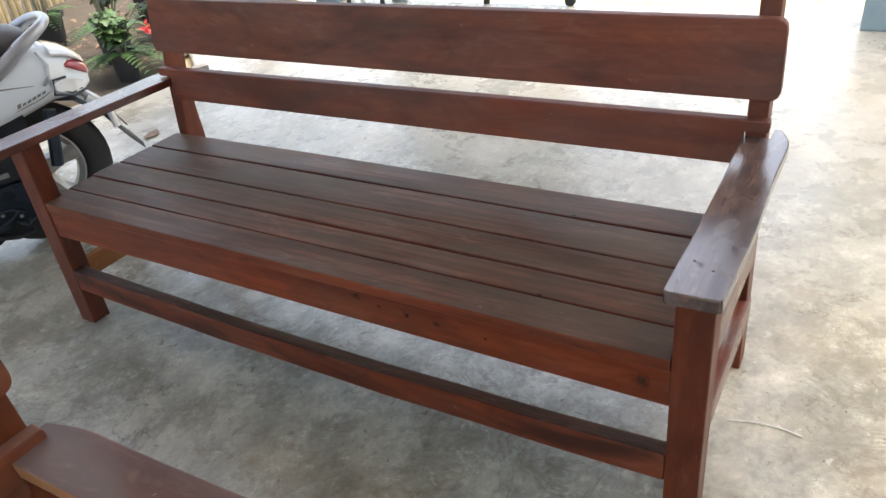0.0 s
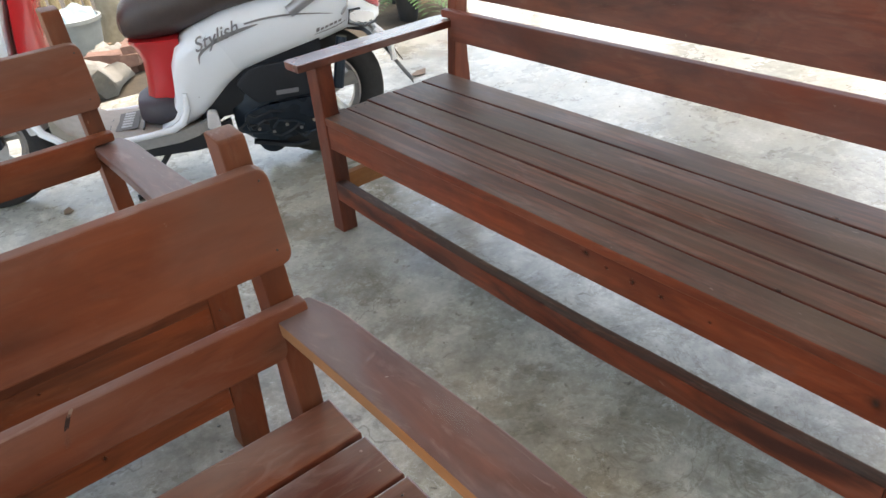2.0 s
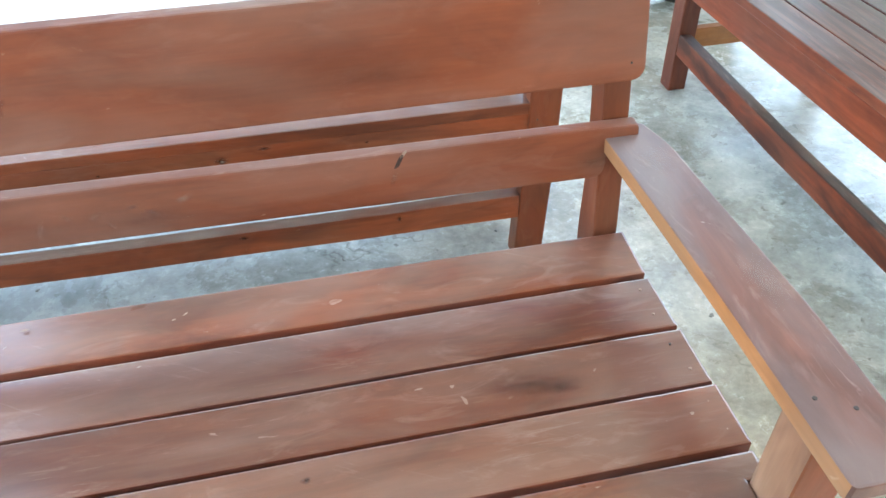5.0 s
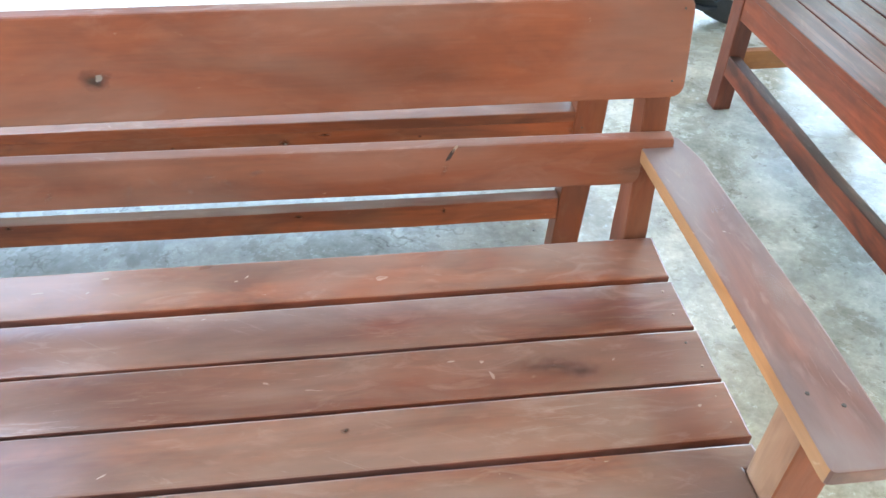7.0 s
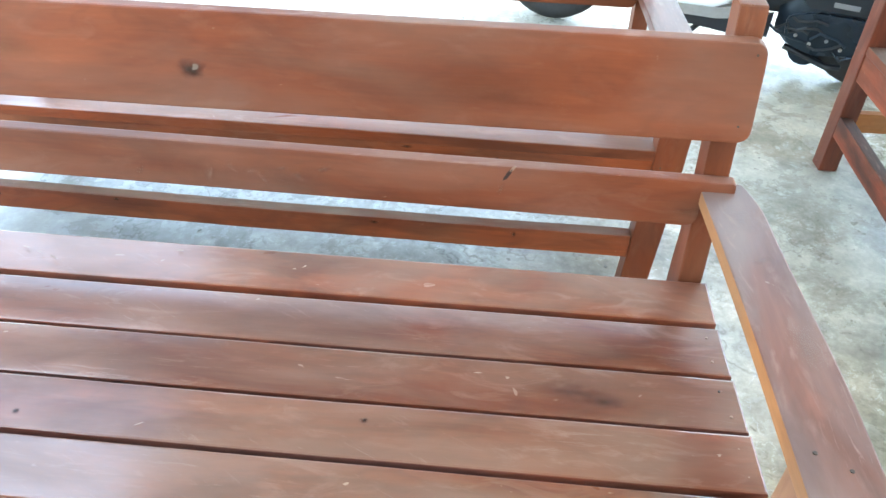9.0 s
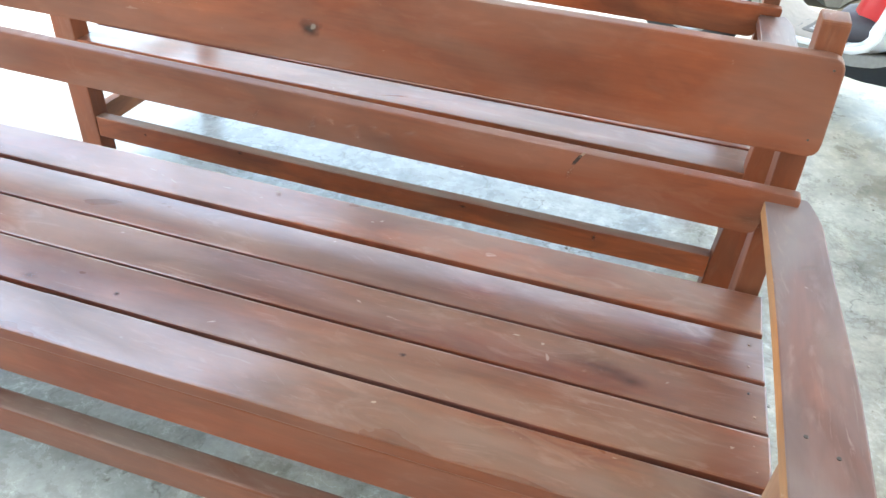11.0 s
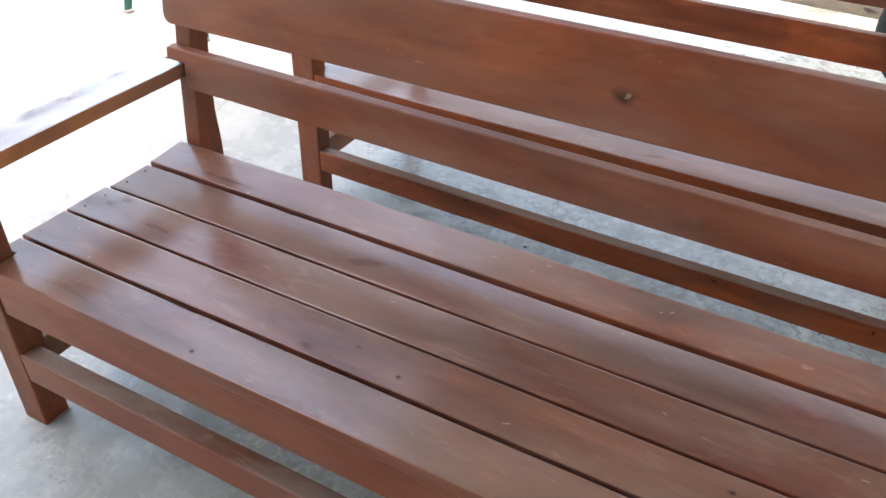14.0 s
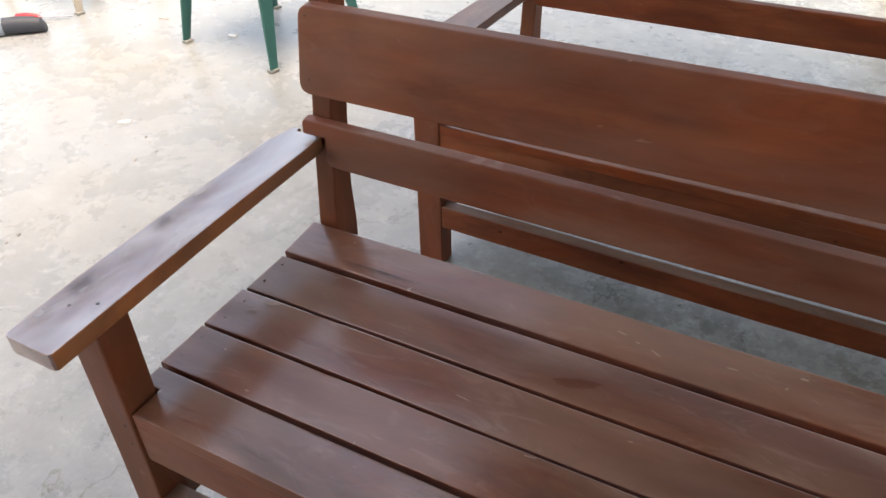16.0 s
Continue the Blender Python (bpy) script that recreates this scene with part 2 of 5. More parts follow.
def concrete():
    m, nt, p = mat("polished_concrete")
    v = coords(nt, vary=False)
    big = noise_tex(nt, v, 1.3, 5, 0.62, 0.3)
    mid = noise_tex(nt, v, 3.0, 9, 0.72, 0.25)
    blotch = noise_tex(nt, v, 8.0, 7, 0.7, 0.5)
    fine = noise_tex(nt, v, 70, 4, 0.6)
    specks = noise_tex(nt, v, 34, 3, 0.5, 0.6)
    chips = noise_tex(nt, v, 26, 5, 0.7, 0.4)
    thread = noise_tex(nt, v, 17, 5, 0.6, 0.4)
    crack = noise_tex(nt, v, 1.7, 6, 0.6, 0.2)
    patch = noise_tex(nt, v, 2.3, 3, 0.6)
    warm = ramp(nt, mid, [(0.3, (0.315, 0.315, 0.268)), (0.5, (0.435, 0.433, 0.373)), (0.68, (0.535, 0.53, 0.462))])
    # cleaner concrete, its colour darkened to offset the strong light on it
    dimmed_clean = ramp(nt, mid, [(0.3, (0.2, 0.211, 0.213)), (0.5, (0.232, 0.243, 0.245)), (0.68, (0.265, 0.276, 0.278))])
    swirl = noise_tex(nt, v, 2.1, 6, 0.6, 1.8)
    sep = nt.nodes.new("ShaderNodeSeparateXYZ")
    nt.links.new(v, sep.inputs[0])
    # blend along X: fewer stains and light-offsetting dimmer colour at both ends
    wear_and_light = nt.nodes.new("ShaderNodeMapRange")
    wear_and_light.inputs["From Min"].default_value, wear_and_light.inputs["From Max"].default_value = -1.2, 0.9
    nt.links.new(sep.outputs["X"], wear_and_light.inputs["Value"])
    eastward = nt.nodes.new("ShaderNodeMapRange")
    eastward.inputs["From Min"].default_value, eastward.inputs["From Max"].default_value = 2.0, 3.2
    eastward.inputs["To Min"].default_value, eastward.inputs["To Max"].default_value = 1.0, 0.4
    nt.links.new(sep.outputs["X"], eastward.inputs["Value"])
    wear_and_light = mix(nt, 1.0, wear_and_light.outputs[0], eastward.outputs[0], "MULTIPLY")

    col = mix(nt, wear_and_light, dimmed_clean, warm)

    def dirt(fac):
        return mix(nt, 1.0, fac, mix(nt, wear_and_light, grey(0.25), grey(1.0)), "MULTIPLY")

    col = mix(nt, dirt(ramp(nt, big, [(0.45, grey(0)), (0.62, grey(0.55))])), col, (0.3, 0.25, 0.17))
    col = mix(nt, dirt(ramp(nt, swirl, [(0.47, grey(0)), (0.56, grey(0.34)), (0.66, grey(0.08))])), col, (0.19, 0.196, 0.165))
    col = mix(nt, mix(nt, wear_and_light, grey(0.16), grey(0.52)), col, ramp(nt, blotch, [(0.34, grey(0.45)), (0.66, grey(1.4))]), "MULTIPLY")
    col = mix(nt, mix(nt, wear_and_light, grey(0.08), grey(0.3)), col, ramp(nt, chips, [(0.36, grey(0.5)), (0.64, grey(1.35))]), "MULTIPLY")
    vein = noise_tex(nt, v, 5.5, 8, 0.68, 0.9)
    worn = noise_tex(nt, v, 1.9, 3, 0.55, 0.4)
    veins = mix(nt, 1.0, ramp(nt, vein, [(0.47, grey(0)), (0.495, grey(0.5)), (0.52, grey(0.05))]), ramp(nt, worn, [(0.44, grey(0)), (0.58, grey(1))]), "MULTIPLY")
    col = mix(nt, dirt(veins), col, (0.17, 0.145, 0.105))
    line = mix(nt, 1.0, ramp(nt, thread, [(0.486, grey(0)), (0.5, grey(0.85)), (0.514, grey(0))]), ramp(nt, blotch, [(0.52, grey(0)), (0.62, grey(1))]), "MULTIPLY")
    col = mix(nt, dirt(line), col, (0.6, 0.61, 0.57))
    gap = mix(nt, 1.0, ramp(nt, crack, [(0.494, grey(0)), (0.5, grey(0.6)), (0.506, grey(0))]), ramp(nt, patch, [(0.42, grey(1)), (0.5, grey(0))]), "MULTIPLY")
    col = mix(nt, gap, col, (0.1, 0.085, 0.065))
    col = mix(nt, dirt(ramp(nt, chips, [(0.61, grey(0)), (0.66, grey(0.5))])), col, (0.58, 0.59, 0.55))
    col = mix(nt, ramp(nt, specks, [(0.68, grey(0)), (0.74, grey(0.7))]), col, (0.12, 0.1, 0.08))
    col = mix(nt, mix(nt, wear_and_light, grey(0.08), grey(0.22)), col, ramp(nt, fine, [(0.36, grey(0.55)), (0.64, grey(1.3))]), "MULTIPLY")
    nt.links.new(col, p.inputs["Base Color"])
    nt.links.new(ramp(nt, mid, [(0.3, grey(0.2)), (0.7, grey(0.36))]), p.inputs["Roughness"])
    bump(nt, p, mix(nt, 0.5, mid, fine), 0.12, 0.003)
    return m


def ground_mat():
    m, nt, p = mat("sandy_ground")
    v = coords(nt, vary=False)
    a = noise_tex(nt, v, 0.7, 6, 0.65)
    b = noise_tex(nt, v, 14, 6, 0.7)
    col = ramp(nt, a, [(0.35, (0.36, 0.3, 0.19)), (0.65, (0.5, 0.44, 0.31))])
    col = mix(nt, 0.6, col, ramp(nt, b, [(0.3, grey(0.55)), (0.7, grey(1.2))]), "MULTIPLY")
    nt.links.new(col, p.inputs["Base Color"])
    p.inputs["Roughness"].default_value = 0.95
    bump(nt, p, b, 0.6, 0.02)
    return m


CONCRETE = concrete()
SAND = ground_mat()
SOIL = plain("dark_soil", (0.052, 0.043, 0.031), 0.95, var=0.5, scale=18, bumps=0.9)
PLASTER = plain("grey_plaster", (0.36, 0.35, 0.32), 0.9, var=0.08, scale=12, bumps=0.2)
BLUE_PAINT = plain("blue_grey_paint", (0.25, 0.36, 0.42), 0.7, var=0.15, scale=10, bumps=0.15)
ROOFING = plain("roof_sheet", (0.5, 0.49, 0.47), 0.6, var=0.1, scale=8)
NAIL = plain("dark_nail_head", (0.06, 0.045, 0.04), 0.45, 0.6)
FILLER = plain("pale_nail_filler", (0.24, 0.13, 0.09), 0.6)
KNOT = knot_mat("dark_wood_knot", 0.8)
STAIN = knot_mat("dark_stain", 0.45)
# serves wood figure and the armrest shadow painted at board ends
SMOKE_AND_SHADE = knot_mat("faint_smoky_figure_and_shade", 0.22)
SLIT = plain("dark_split_in_wood", (0.03, 0.012, 0.008), 0.8)
RAW_PALE = wood("bare_yellow_orange_wood", 1, (0.2, 0.085, 0.03), (0.33, 0.15, 0.055), (0.42, 0.21, 0.085), 0.1, 0.55, coat=0.0)
PALE_WOOD = plain("pale_bare_wood", (0.17, 0.12, 0.095), 0.9, var=0.25, scale=60)
CHIPPED = plain("chipped_pale_varnish", (0.26, 0.165, 0.12), 0.7, var=0.3, scale=80)
# pale patches that paint sky reflection on the left armrest
SHEEN_PATCH = knot_mat("painted_sky_sheen", 0.5, (0.52, 0.48, 0.46), (0.5, 0.45, 0.43), (0.45, 0.38, 0.35))
SCUFF = knot_mat("pale_scuffed_varnish", 0.22, (0.4, 0.26, 0.2), (0.36, 0.22, 0.16), (0.3, 0.16, 0.11))
WHITE = plain("white_gloss_paint", (0.78, 0.83, 0.87), 0.22, var=0.03, scale=6, coat=0.8)
TRIM_SILVER = plain("dusty_silver_plastic", (0.34, 0.34, 0.33), 0.42, 0.25, var=0.15, scale=60)
RED_PAINT = plain("red_gloss_paint", (0.55, 0.012, 0.018), 0.3, var=0.08, scale=6, coat=0.5)
SEAT_VINYL = plain("brown_black_vinyl", (0.06, 0.043, 0.04), 0.42, var=0.2, scale=220, bumps=0.25)
# the blue in these two blacks stands in for sky reflection
BLACK_PLASTIC = plain("black_plastic", (0.012, 0.016, 0.022), 0.42, var=0.25, scale=120, bumps=0.1)
ENGINE = plain("dark_engine_casting", (0.02, 0.033, 0.048), 0.3, 0.5, var=0.4, scale=30, bumps=0.3)
STEEL = plain("dull_steel", (0.5, 0.5, 0.5), 0.35, 0.9, var=0.15, scale=40)
RUBBER = plain("tyre_rubber", (0.025, 0.025, 0.025), 0.8, var=0.3, scale=60, bumps=0.3)
RIM_GREY = plain("silver_grey_rim", (0.42, 0.41, 0.39), 0.4, 0.5, var=0.15)
GREY_PLASTIC = plain("grey_brown_plastic", (0.27, 0.245, 0.205), 0.6, var=0.2, scale=40, bumps=0.1)
SILVER = plain("silver_grab_rail", (0.42, 0.43, 0.45), 0.3, 0.6, var=0.1)
LAMP_RED = plain("red_lamp_glass", (0.42, 0.06, 0.07), 0.12, var=0.1, coat=0.5)
LAMP_CLEAR = plain("clear_lamp_glass", (0.7, 0.7, 0.7), 0.1, 0.1, var=0.1, coat=0.5)
DECAL = plain("grey_decal", (0.2, 0.2, 0.21), 0.4, var=0.1)
GREEN_PLASTIC = plain("dark_green_plastic", (0.012, 0.095, 0.082), 0.4, var=0.15, scale=20)
TAUPE = plain("taupe_plastic", (0.36, 0.32, 0.27), 0.5, var=0.12, scale=20)
TOOL_RED = plain("red_tool_handle", (0.6, 0.02, 0.03), 0.4)
TOOL_DARK = plain("dark_rubber_grip", (0.03, 0.035, 0.045), 0.6, var=0.2)
BAMBOO = plain("dry_bamboo", (0.38, 0.31, 0.18), 0.6, var=0.3, scale=14)
BARK = plain("pale_bark", (0.2, 0.19, 0.145), 0.9, var=0.45, scale=16, bumps=0.7)
POT = plain("black_plastic_pot", (0.02, 0.023, 0.027), 0.55, var=0.2, scale=40)
LEAF = plain("green_leaf", (0.055, 0.13, 0.038), 0.5, var=0.45, scale=8)
FERN = plain("fern_leaf", (0.035, 0.095, 0.025), 0.55, var=0.4, scale=8)
PETAL = plain("coral_petal", (0.75, 0.09, 0.09), 0.5, var=0.2, scale=20)
BRICK = plain("broken_red_brick", (0.17, 0.1, 0.078), 0.9, var=0.35, scale=30, bumps=0.6)
STONE = plain("grey_rubble", (0.225, 0.22, 0.2), 0.9, var=0.3, scale=20, bumps=0.6)
BUCKET_GREY = plain("grey_bucket_plastic", (0.22, 0.25, 0.25), 0.6, var=0.15)
BAG_BLUE = plain("pale_blue_bag", (0.3, 0.42, 0.5), 0.4, var=0.2, scale=25, bumps=0.4)
DRY_LEAF = plain("dry_leaf", (0.15, 0.095, 0.058), 0.7, var=0.35)
PAPER = plain("white_scrap", (0.75, 0.75, 0.72), 0.7, var=0.08)


# ---- mesh helpers ----
def part(name, bm, material, parent=None, label="", smooth=True, angle=35, ends=None):
    """Link a bmesh as one mesh object. ends: other materials for the faces that look along given axes."""
    bmesh.ops.recalc_face_normals(bm, faces=bm.faces)
    if ends:
        bm.normal_update()
        ends = ends if isinstance(ends, list) else [ends]
        for f in bm.faces:
            for k, (_, sides) in enumerate(ends):
                if any(f.normal.dot(Vector(d)) > 0.75 for d in sides):
                    f.material_index = k + 1
    me = bpy.data.meshes.new(name)
    bm.to_mesh(me)
    bm.free()
    me.materials.append(material)
    if ends:
        for extra, _ in ends:
            me.materials.append(extra)
    if smooth:
        me.shade_smooth()
        me.set_sharp_from_angle(angle=radians(angle))
    ob = new(name, me)
    if parent is not None:
        ob.parent = parent
    if label:
        ob["label"] = label
    return ob


def thing(name, m, label, category, group=""):
    ob = new(name)
    ob.empty_display_size = 0.1
    ob.matrix_world = m
    return tagged(ob, label, category, group)


def round_corners(pts, radius, n=4):
    """A closed outline with its corners rounded; radius is one number or one per corner."""
    out = []
    k = len(pts)
    for i in range(k):
        r = radius[i] if isinstance(radius, (list, tuple)) else radius
        p, a, b = Vector(pts[i]), Vector(pts[i - 1]), Vector(pts[(i + 1) % k])
        if r <= 0:
            out.append(p)
            continue
        da, db = (a - p), (b - p)
        r = min(r, da.length * 0.45, db.length * 0.45)
        p0, p1 = p + da.normalized() * r, p + db.normalized() * r
        for j in range(n + 1):
            t = j / n
            out.append(p0 * (1 - t) ** 2 + p * 2 * t * (1 - t) + p1 * t ** 2)
    return out


def prism(outline, depth, place, bevel=0.003, bm=None, segments=2):
    """Extrude a 2D outline; place(u, v, w) gives the point in space, w from 0 to depth."""
    bm = bm or bmesh.new()
    lo = [bm.verts.new(place(u, v, 0.0)) for u, v in outline]
    hi = [bm.verts.new(place(u, v, depth)) for u, v in outline]
    n = len(outline)
    made = [bm.faces.new(lo[::-1]), bm.faces.new(hi)]
    for i in range(n):
        made.append(bm.faces.new((lo[i], lo[(i + 1) % n], hi[(i + 1) % n], hi[i])))
    if bevel:
        rim = {e for f in made[:2] for e in f.edges}
        ends = {e for f in made[2:] for e in f.edges if e not in rim and e.calc_face_angle(0) > radians(40)}
        bmesh.ops.recalc_face_normals(bm, faces=made)
        bmesh.ops.bevel(bm, geom=list(rim | ends), offset=bevel, segments=segments, profile=0.6, affect="EDGES", clamp_overlap=True)
    return bm


def box(x0, x1, y0, y1, z0, z1, bevel=0.003, bm=None, segments=2):
    return prism([(x0, y0), (x1, y0), (x1, y1), (x0, y1)], z1 - z0, lambda u, v, w: (u, v, z0 + w), bevel, bm, segments)


def wobble(bm, amount, freq, seed):
    for v in bm.verts:
        v.co += noise.noise_vector(v.co * freq + Vector((seed, seed * 0.7, -seed))) * amount


def disc(bm, centre, normal, radius, thick=0.0012, n=10, stretch=1.0):
    """A low dome, for nail heads and knots."""
    q = Vector(normal).to_track_quat("Z", "X").to_matrix()
    c = Vector(centre)
    top = bm.verts.new(c + q @ Vector((0, 0, thick)))
    ring = []
    for r, h in ((0.75, thick * 0.8), (1.0, -0.001)):
        ring.append([bm.verts.new(c + q @ Vector((math.cos(2 * math.pi * i / n) * radius * r * stretch, math.sin(2 * math.pi * i / n) * radius * r, h))) for i in range(n)])
    for i in range(n):
        j = (i + 1) % n
        bm.faces.new((top, ring[0][i], ring[0][j]))
        bm.faces.new((ring[0][i], ring[1][i], ring[1][j], ring[0][j]))
    return bm


def tube(points, radius, n=8, bm=None, caps=True):
    """A round bar along points; radius is one number or one per point."""
    bm = bm or bmesh.new()
    pts = [Vector(p) for p in points]
    rad = radius if isinstance(radius, (list, tuple)) else [radius] * len(pts)
    rings, up = [], Vector((0.13, 0.21, 0.97))
    for i, p in enumerate(pts):
        d = (pts[min(i + 1, len(pts) - 1)] - pts[max(i - 1, 0)]).normalized()
        a = d.cross(up)
        if a.length < 0.1:
            a = d.cross(Vector((1, 0, 0)))
        a.normalize()
        b = d.cross(a)
        rings.append([bm.verts.new(p + (a * math.cos(2 * math.pi * k / n) + b * math.sin(2 * math.pi * k / n)) * rad[i]) for k in range(n)])
    for r0, r1 in zip(rings, rings[1:]):
        for k in range(n):
            bm.faces.new((r0[k], r0[(k + 1) % n], r1[(k + 1) % n], r1[k]))
    if caps:
        bm.faces.new(rings[0][::-1])
        bm.faces.new(rings[-1])
    return bm


def lathe(profile, centre, axis, n=24, bm=None, closed=False):
    """Turn (radius, height) pairs about an axis through centre."""
    bm = bm or bmesh.new()
    q = Vector(axis).to_track_quat("Z", "X").to_matrix()
    c = Vector(centre)
    rings = [[bm.verts.new(c + q @ Vector((r * math.cos(2 * math.pi * k / n), r * math.sin(2 * math.pi * k / n), h))) for k in range(n)] for r, h in profile]
    pairs = list(zip(rings, rings[1:])) + ([(rings[-1], rings[0])] if closed else [])
    for r0, r1 in pairs:
        for k in range(n):
            bm.faces.new((r0[k], r0[(k + 1) % n], r1[(k + 1) % n], r1[k]))
    if not closed:
        bm.faces.new(rings[0][::-1])
        bm.faces.new(rings[-1])
    return bm


def loft(sections, bm=None, caps=True):
    """Skin closed rings of equal length."""
    bm = bm or bmesh.new()
    rings = [[bm.verts.new(p) for p in s] for s in sections]
    n = len(rings[0])
    for r0, r1 in zip(rings, rings[1:]):
        for k in range(n):
            bm.faces.new((r0[k], r0[(k + 1) % n], r1[(k + 1) % n], r1[k]))
    if caps:
        bm.faces.new(rings[0][::-1])
        bm.faces.new(rings[-1])
    return bm


def oval(x, half, z0, z1, n=16, power=2.6):
    """A rounded cross-section across the scooter at x."""
    pts = []
    for k in range(n):
        a = 2 * math.pi * k / n
        c, s = math.cos(a), math.sin(a)
        c = math.copysign(abs(c) ** (2 / power), c)
        s = math.copysign(abs(s) ** (2 / power), s)
        pts.append((x, half * c, (z0 + z1) / 2 + (z1 - z0) / 2 * s))
    return pts


# ---- setting ----
def structure(ob):
    return tagged(ob, kind="structure")


bm = bmesh.new()
bmesh.ops.create_grid(bm, x_segments=2, y_segments=2, size=400)
for v in bm.verts:
    v.co.z = -0.08
ground = structure(part("ground", bm, SAND))
tagged(ground, "dry sandy ground in the sun", "ground")

# concrete floor: its back edge steps in beside the planted strip
SLAB = [(-6.0, -3.4), (5.05, -3.4), (5.05, 3.15), (3.75, 3.15), (3.45, 2.75), (2.6, 2.95), (-1.2, 3.25), (-6.0, 3.4)]
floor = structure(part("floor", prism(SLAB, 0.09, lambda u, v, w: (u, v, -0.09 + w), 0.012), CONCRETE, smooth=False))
tagged(floor, "smooth grey polished concrete floor with stains", "floor")

# unseen roof; its edges and notch are set by the light they let in
bm = prism([(-1.1, -2.75), (2.05, -2.75), (2.05, -1.3), (3.95, -1.3), (3.95, 2.5), (-1.1, 2.5)], 0.12, lambda u, v, w: (u, v, 2.75 + w), 0.0)
ceiling = structure(part("ceiling", bm, ROOFING, smooth=False))
tagged(ceiling, "pale roof sheet over the porch, unseen, outline cut to shape the light", "ceiling")

# unseen wall, added and sized to block light from the south
wall = structure(part("wall_south", box(-1.4, 3.0, -2.8, -2.6, 0.0, 2.74, 0.0), PLASTER, smooth=False))
tagged(wall, "plain grey wall, unseen, added to hold back light from the south", "wall")
wall = structure(part("wall_east", box(4.72, 5.0, -1.5, -0.6, 0.0, 2.9, 0.006), BLUE_PAINT, smooth=False))
tagged(wall, "pale blue painted wall end at the porch edge", "wall")


# ---- benches ----
PLANK_FRONTS = (0.004, -0.084, -0.191, -0.288, -0.381, -0.475)


def lean(z):
    """The y of the backrest's front face at height z."""
    return 0.009 + 0.128 * (z - 0.585)


def bench(name, m, label, seed, post_top, knots=(), woods=None, seat_z=0.39, low_rail=(0.128, 0.193), sag=0.0, legs=((0.822, 0.822), (0.822, 0.822)), planks=PLANK_FRONTS,
          gaps=(0.007, 0.007, 0.007, 0.007), lift=0.0, top_z=(0.646, 0.788), low_z=(0.515, 0.5695, 0.590), low_ends=(0.0, 0.0), arm_back=0.035, arm_splay=(0.0, 0.0), raw_arm=0, stains=(), scuffs=(), chips=(), arm_marks=(), grimy=False, clear=False, marks=(), slits=(), leg_wide=0.06):
    rnd = random.Random(seed)
    seat_wood, board_wood, cross_wood, leg_wood, rail_wood = woods
    # the rear bench's low parts use the wood with bounce light painted in
    low_wood = rail_wood if clear else board_wood
    apron_wood = APRON_X if grimy else low_wood
    under = seat_z - 0.0245
    seat_x = {-1: legs[0][0], 1: legs[1][0]}

    def inside(sx, z):
        """The inner face of a front leg at height z."""
        top, foot = legs[0] if sx < 0 else legs[1]
        return foot + (top - foot) * min(1.0, z / 0.39)

    b = thing(name, m, label, "bench", "wooden benches")

    # five seat planks with open joints; the front one is notched round the legs
    for i in range(5):
        y1, y0 = planks[i] - (gaps[i - 1] if i else 0.0), planks[i + 1]
        xl, xr = -0.846 + rnd.uniform(-0.004, 0.004), 0.846 + rnd.uniform(-0.004, 0.004)
        dz = rnd.uniform(-0.0012, 0.0012)
        n = 22
        el, er = (xl, xr) if i < 4 else (-seat_x[-1] + 0.0015, seat_x[1] - 0.0015)
        out = [(el + (er - el) * k / n, y0) for k in range(n + 1)]
        if i == 4:
            out += [(er, -0.4235), (xr, -0.4235)]
        out += [(xr - (xr - xl) * k / n, y1) for k in range(n + 1)]
        if i == 4:
            out += [(xl, -0.4235), (el, -0.4235)]

        def lay(u, v, w):
            rise = lift * (v - y0) / (y1 - y0) if i == 0 else 0.0
            edge = 0.0018 * noise.noise(Vector((u * 2.2, i * 3.1, seed))) + 0.0009 * noise.noise(Vector((u * 11, i * 5.7 + v * 20, seed)))
            return (u, v + edge, seat_z - 0.024 + w + dz + rise + 0.0015 * noise.noise(Vector((u * 1.6, i * 7.3, seed + 4))))

        bm = prism(out, 0.024, lay, 0.0032)
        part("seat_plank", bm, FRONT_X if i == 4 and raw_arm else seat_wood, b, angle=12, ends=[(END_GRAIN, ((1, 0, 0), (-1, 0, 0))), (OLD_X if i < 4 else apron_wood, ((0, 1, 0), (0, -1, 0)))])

    # front apron, low front rail, rear seat rail
    part("apron", box(-inside(-1, 0.33) + 0.0005, inside(1, 0.33) - 0.0005, -0.4735, -0.446, under - 0.076, under, 0.003), apron_wood, b, angle=12)
    x0, x1 = -inside(-1, 0.15) + 0.0005, inside(1, 0.15) - 0.0005
    n = 24
    out = [(x0 + (x1 - x0) * k / n, low_rail[0]) for k in range(n + 1)] + [(x1 + (x0 - x1) * k / n, low_rail[1]) for k in range(n + 1)]

    def hang(u, v, w):
        bow = sag * (1 - (u / 0.82) ** 2)
        rough = 0.002 * noise.noise(Vector((u * 3.5, v * 9, seed + 2)))
        return (u, -0.4775 + w + rough, v - bow - 0.12 * w * (1 if v > 0.14 else 0) + 0.0015 * noise.noise(Vector((u * 6, v * 30, seed))))

    part("front_stretcher", prism(out, 0.0395, hang, 0.005), BLOTCHY_X if grimy else low_wood, b, angle=12, ends=(GRIME_X if grimy else DUSTY_X, ((0, 0, 1),)))
    part("rear_rail", box(-0.805, 0.805, -0.004, 0.022, under - 0.065, under, 0.003), low_wood, b, angle=12)

    for sx in (-1, 1):
        # front leg
        dip = 0.006 if raw_arm == 1 and sx == -1 else 0.0
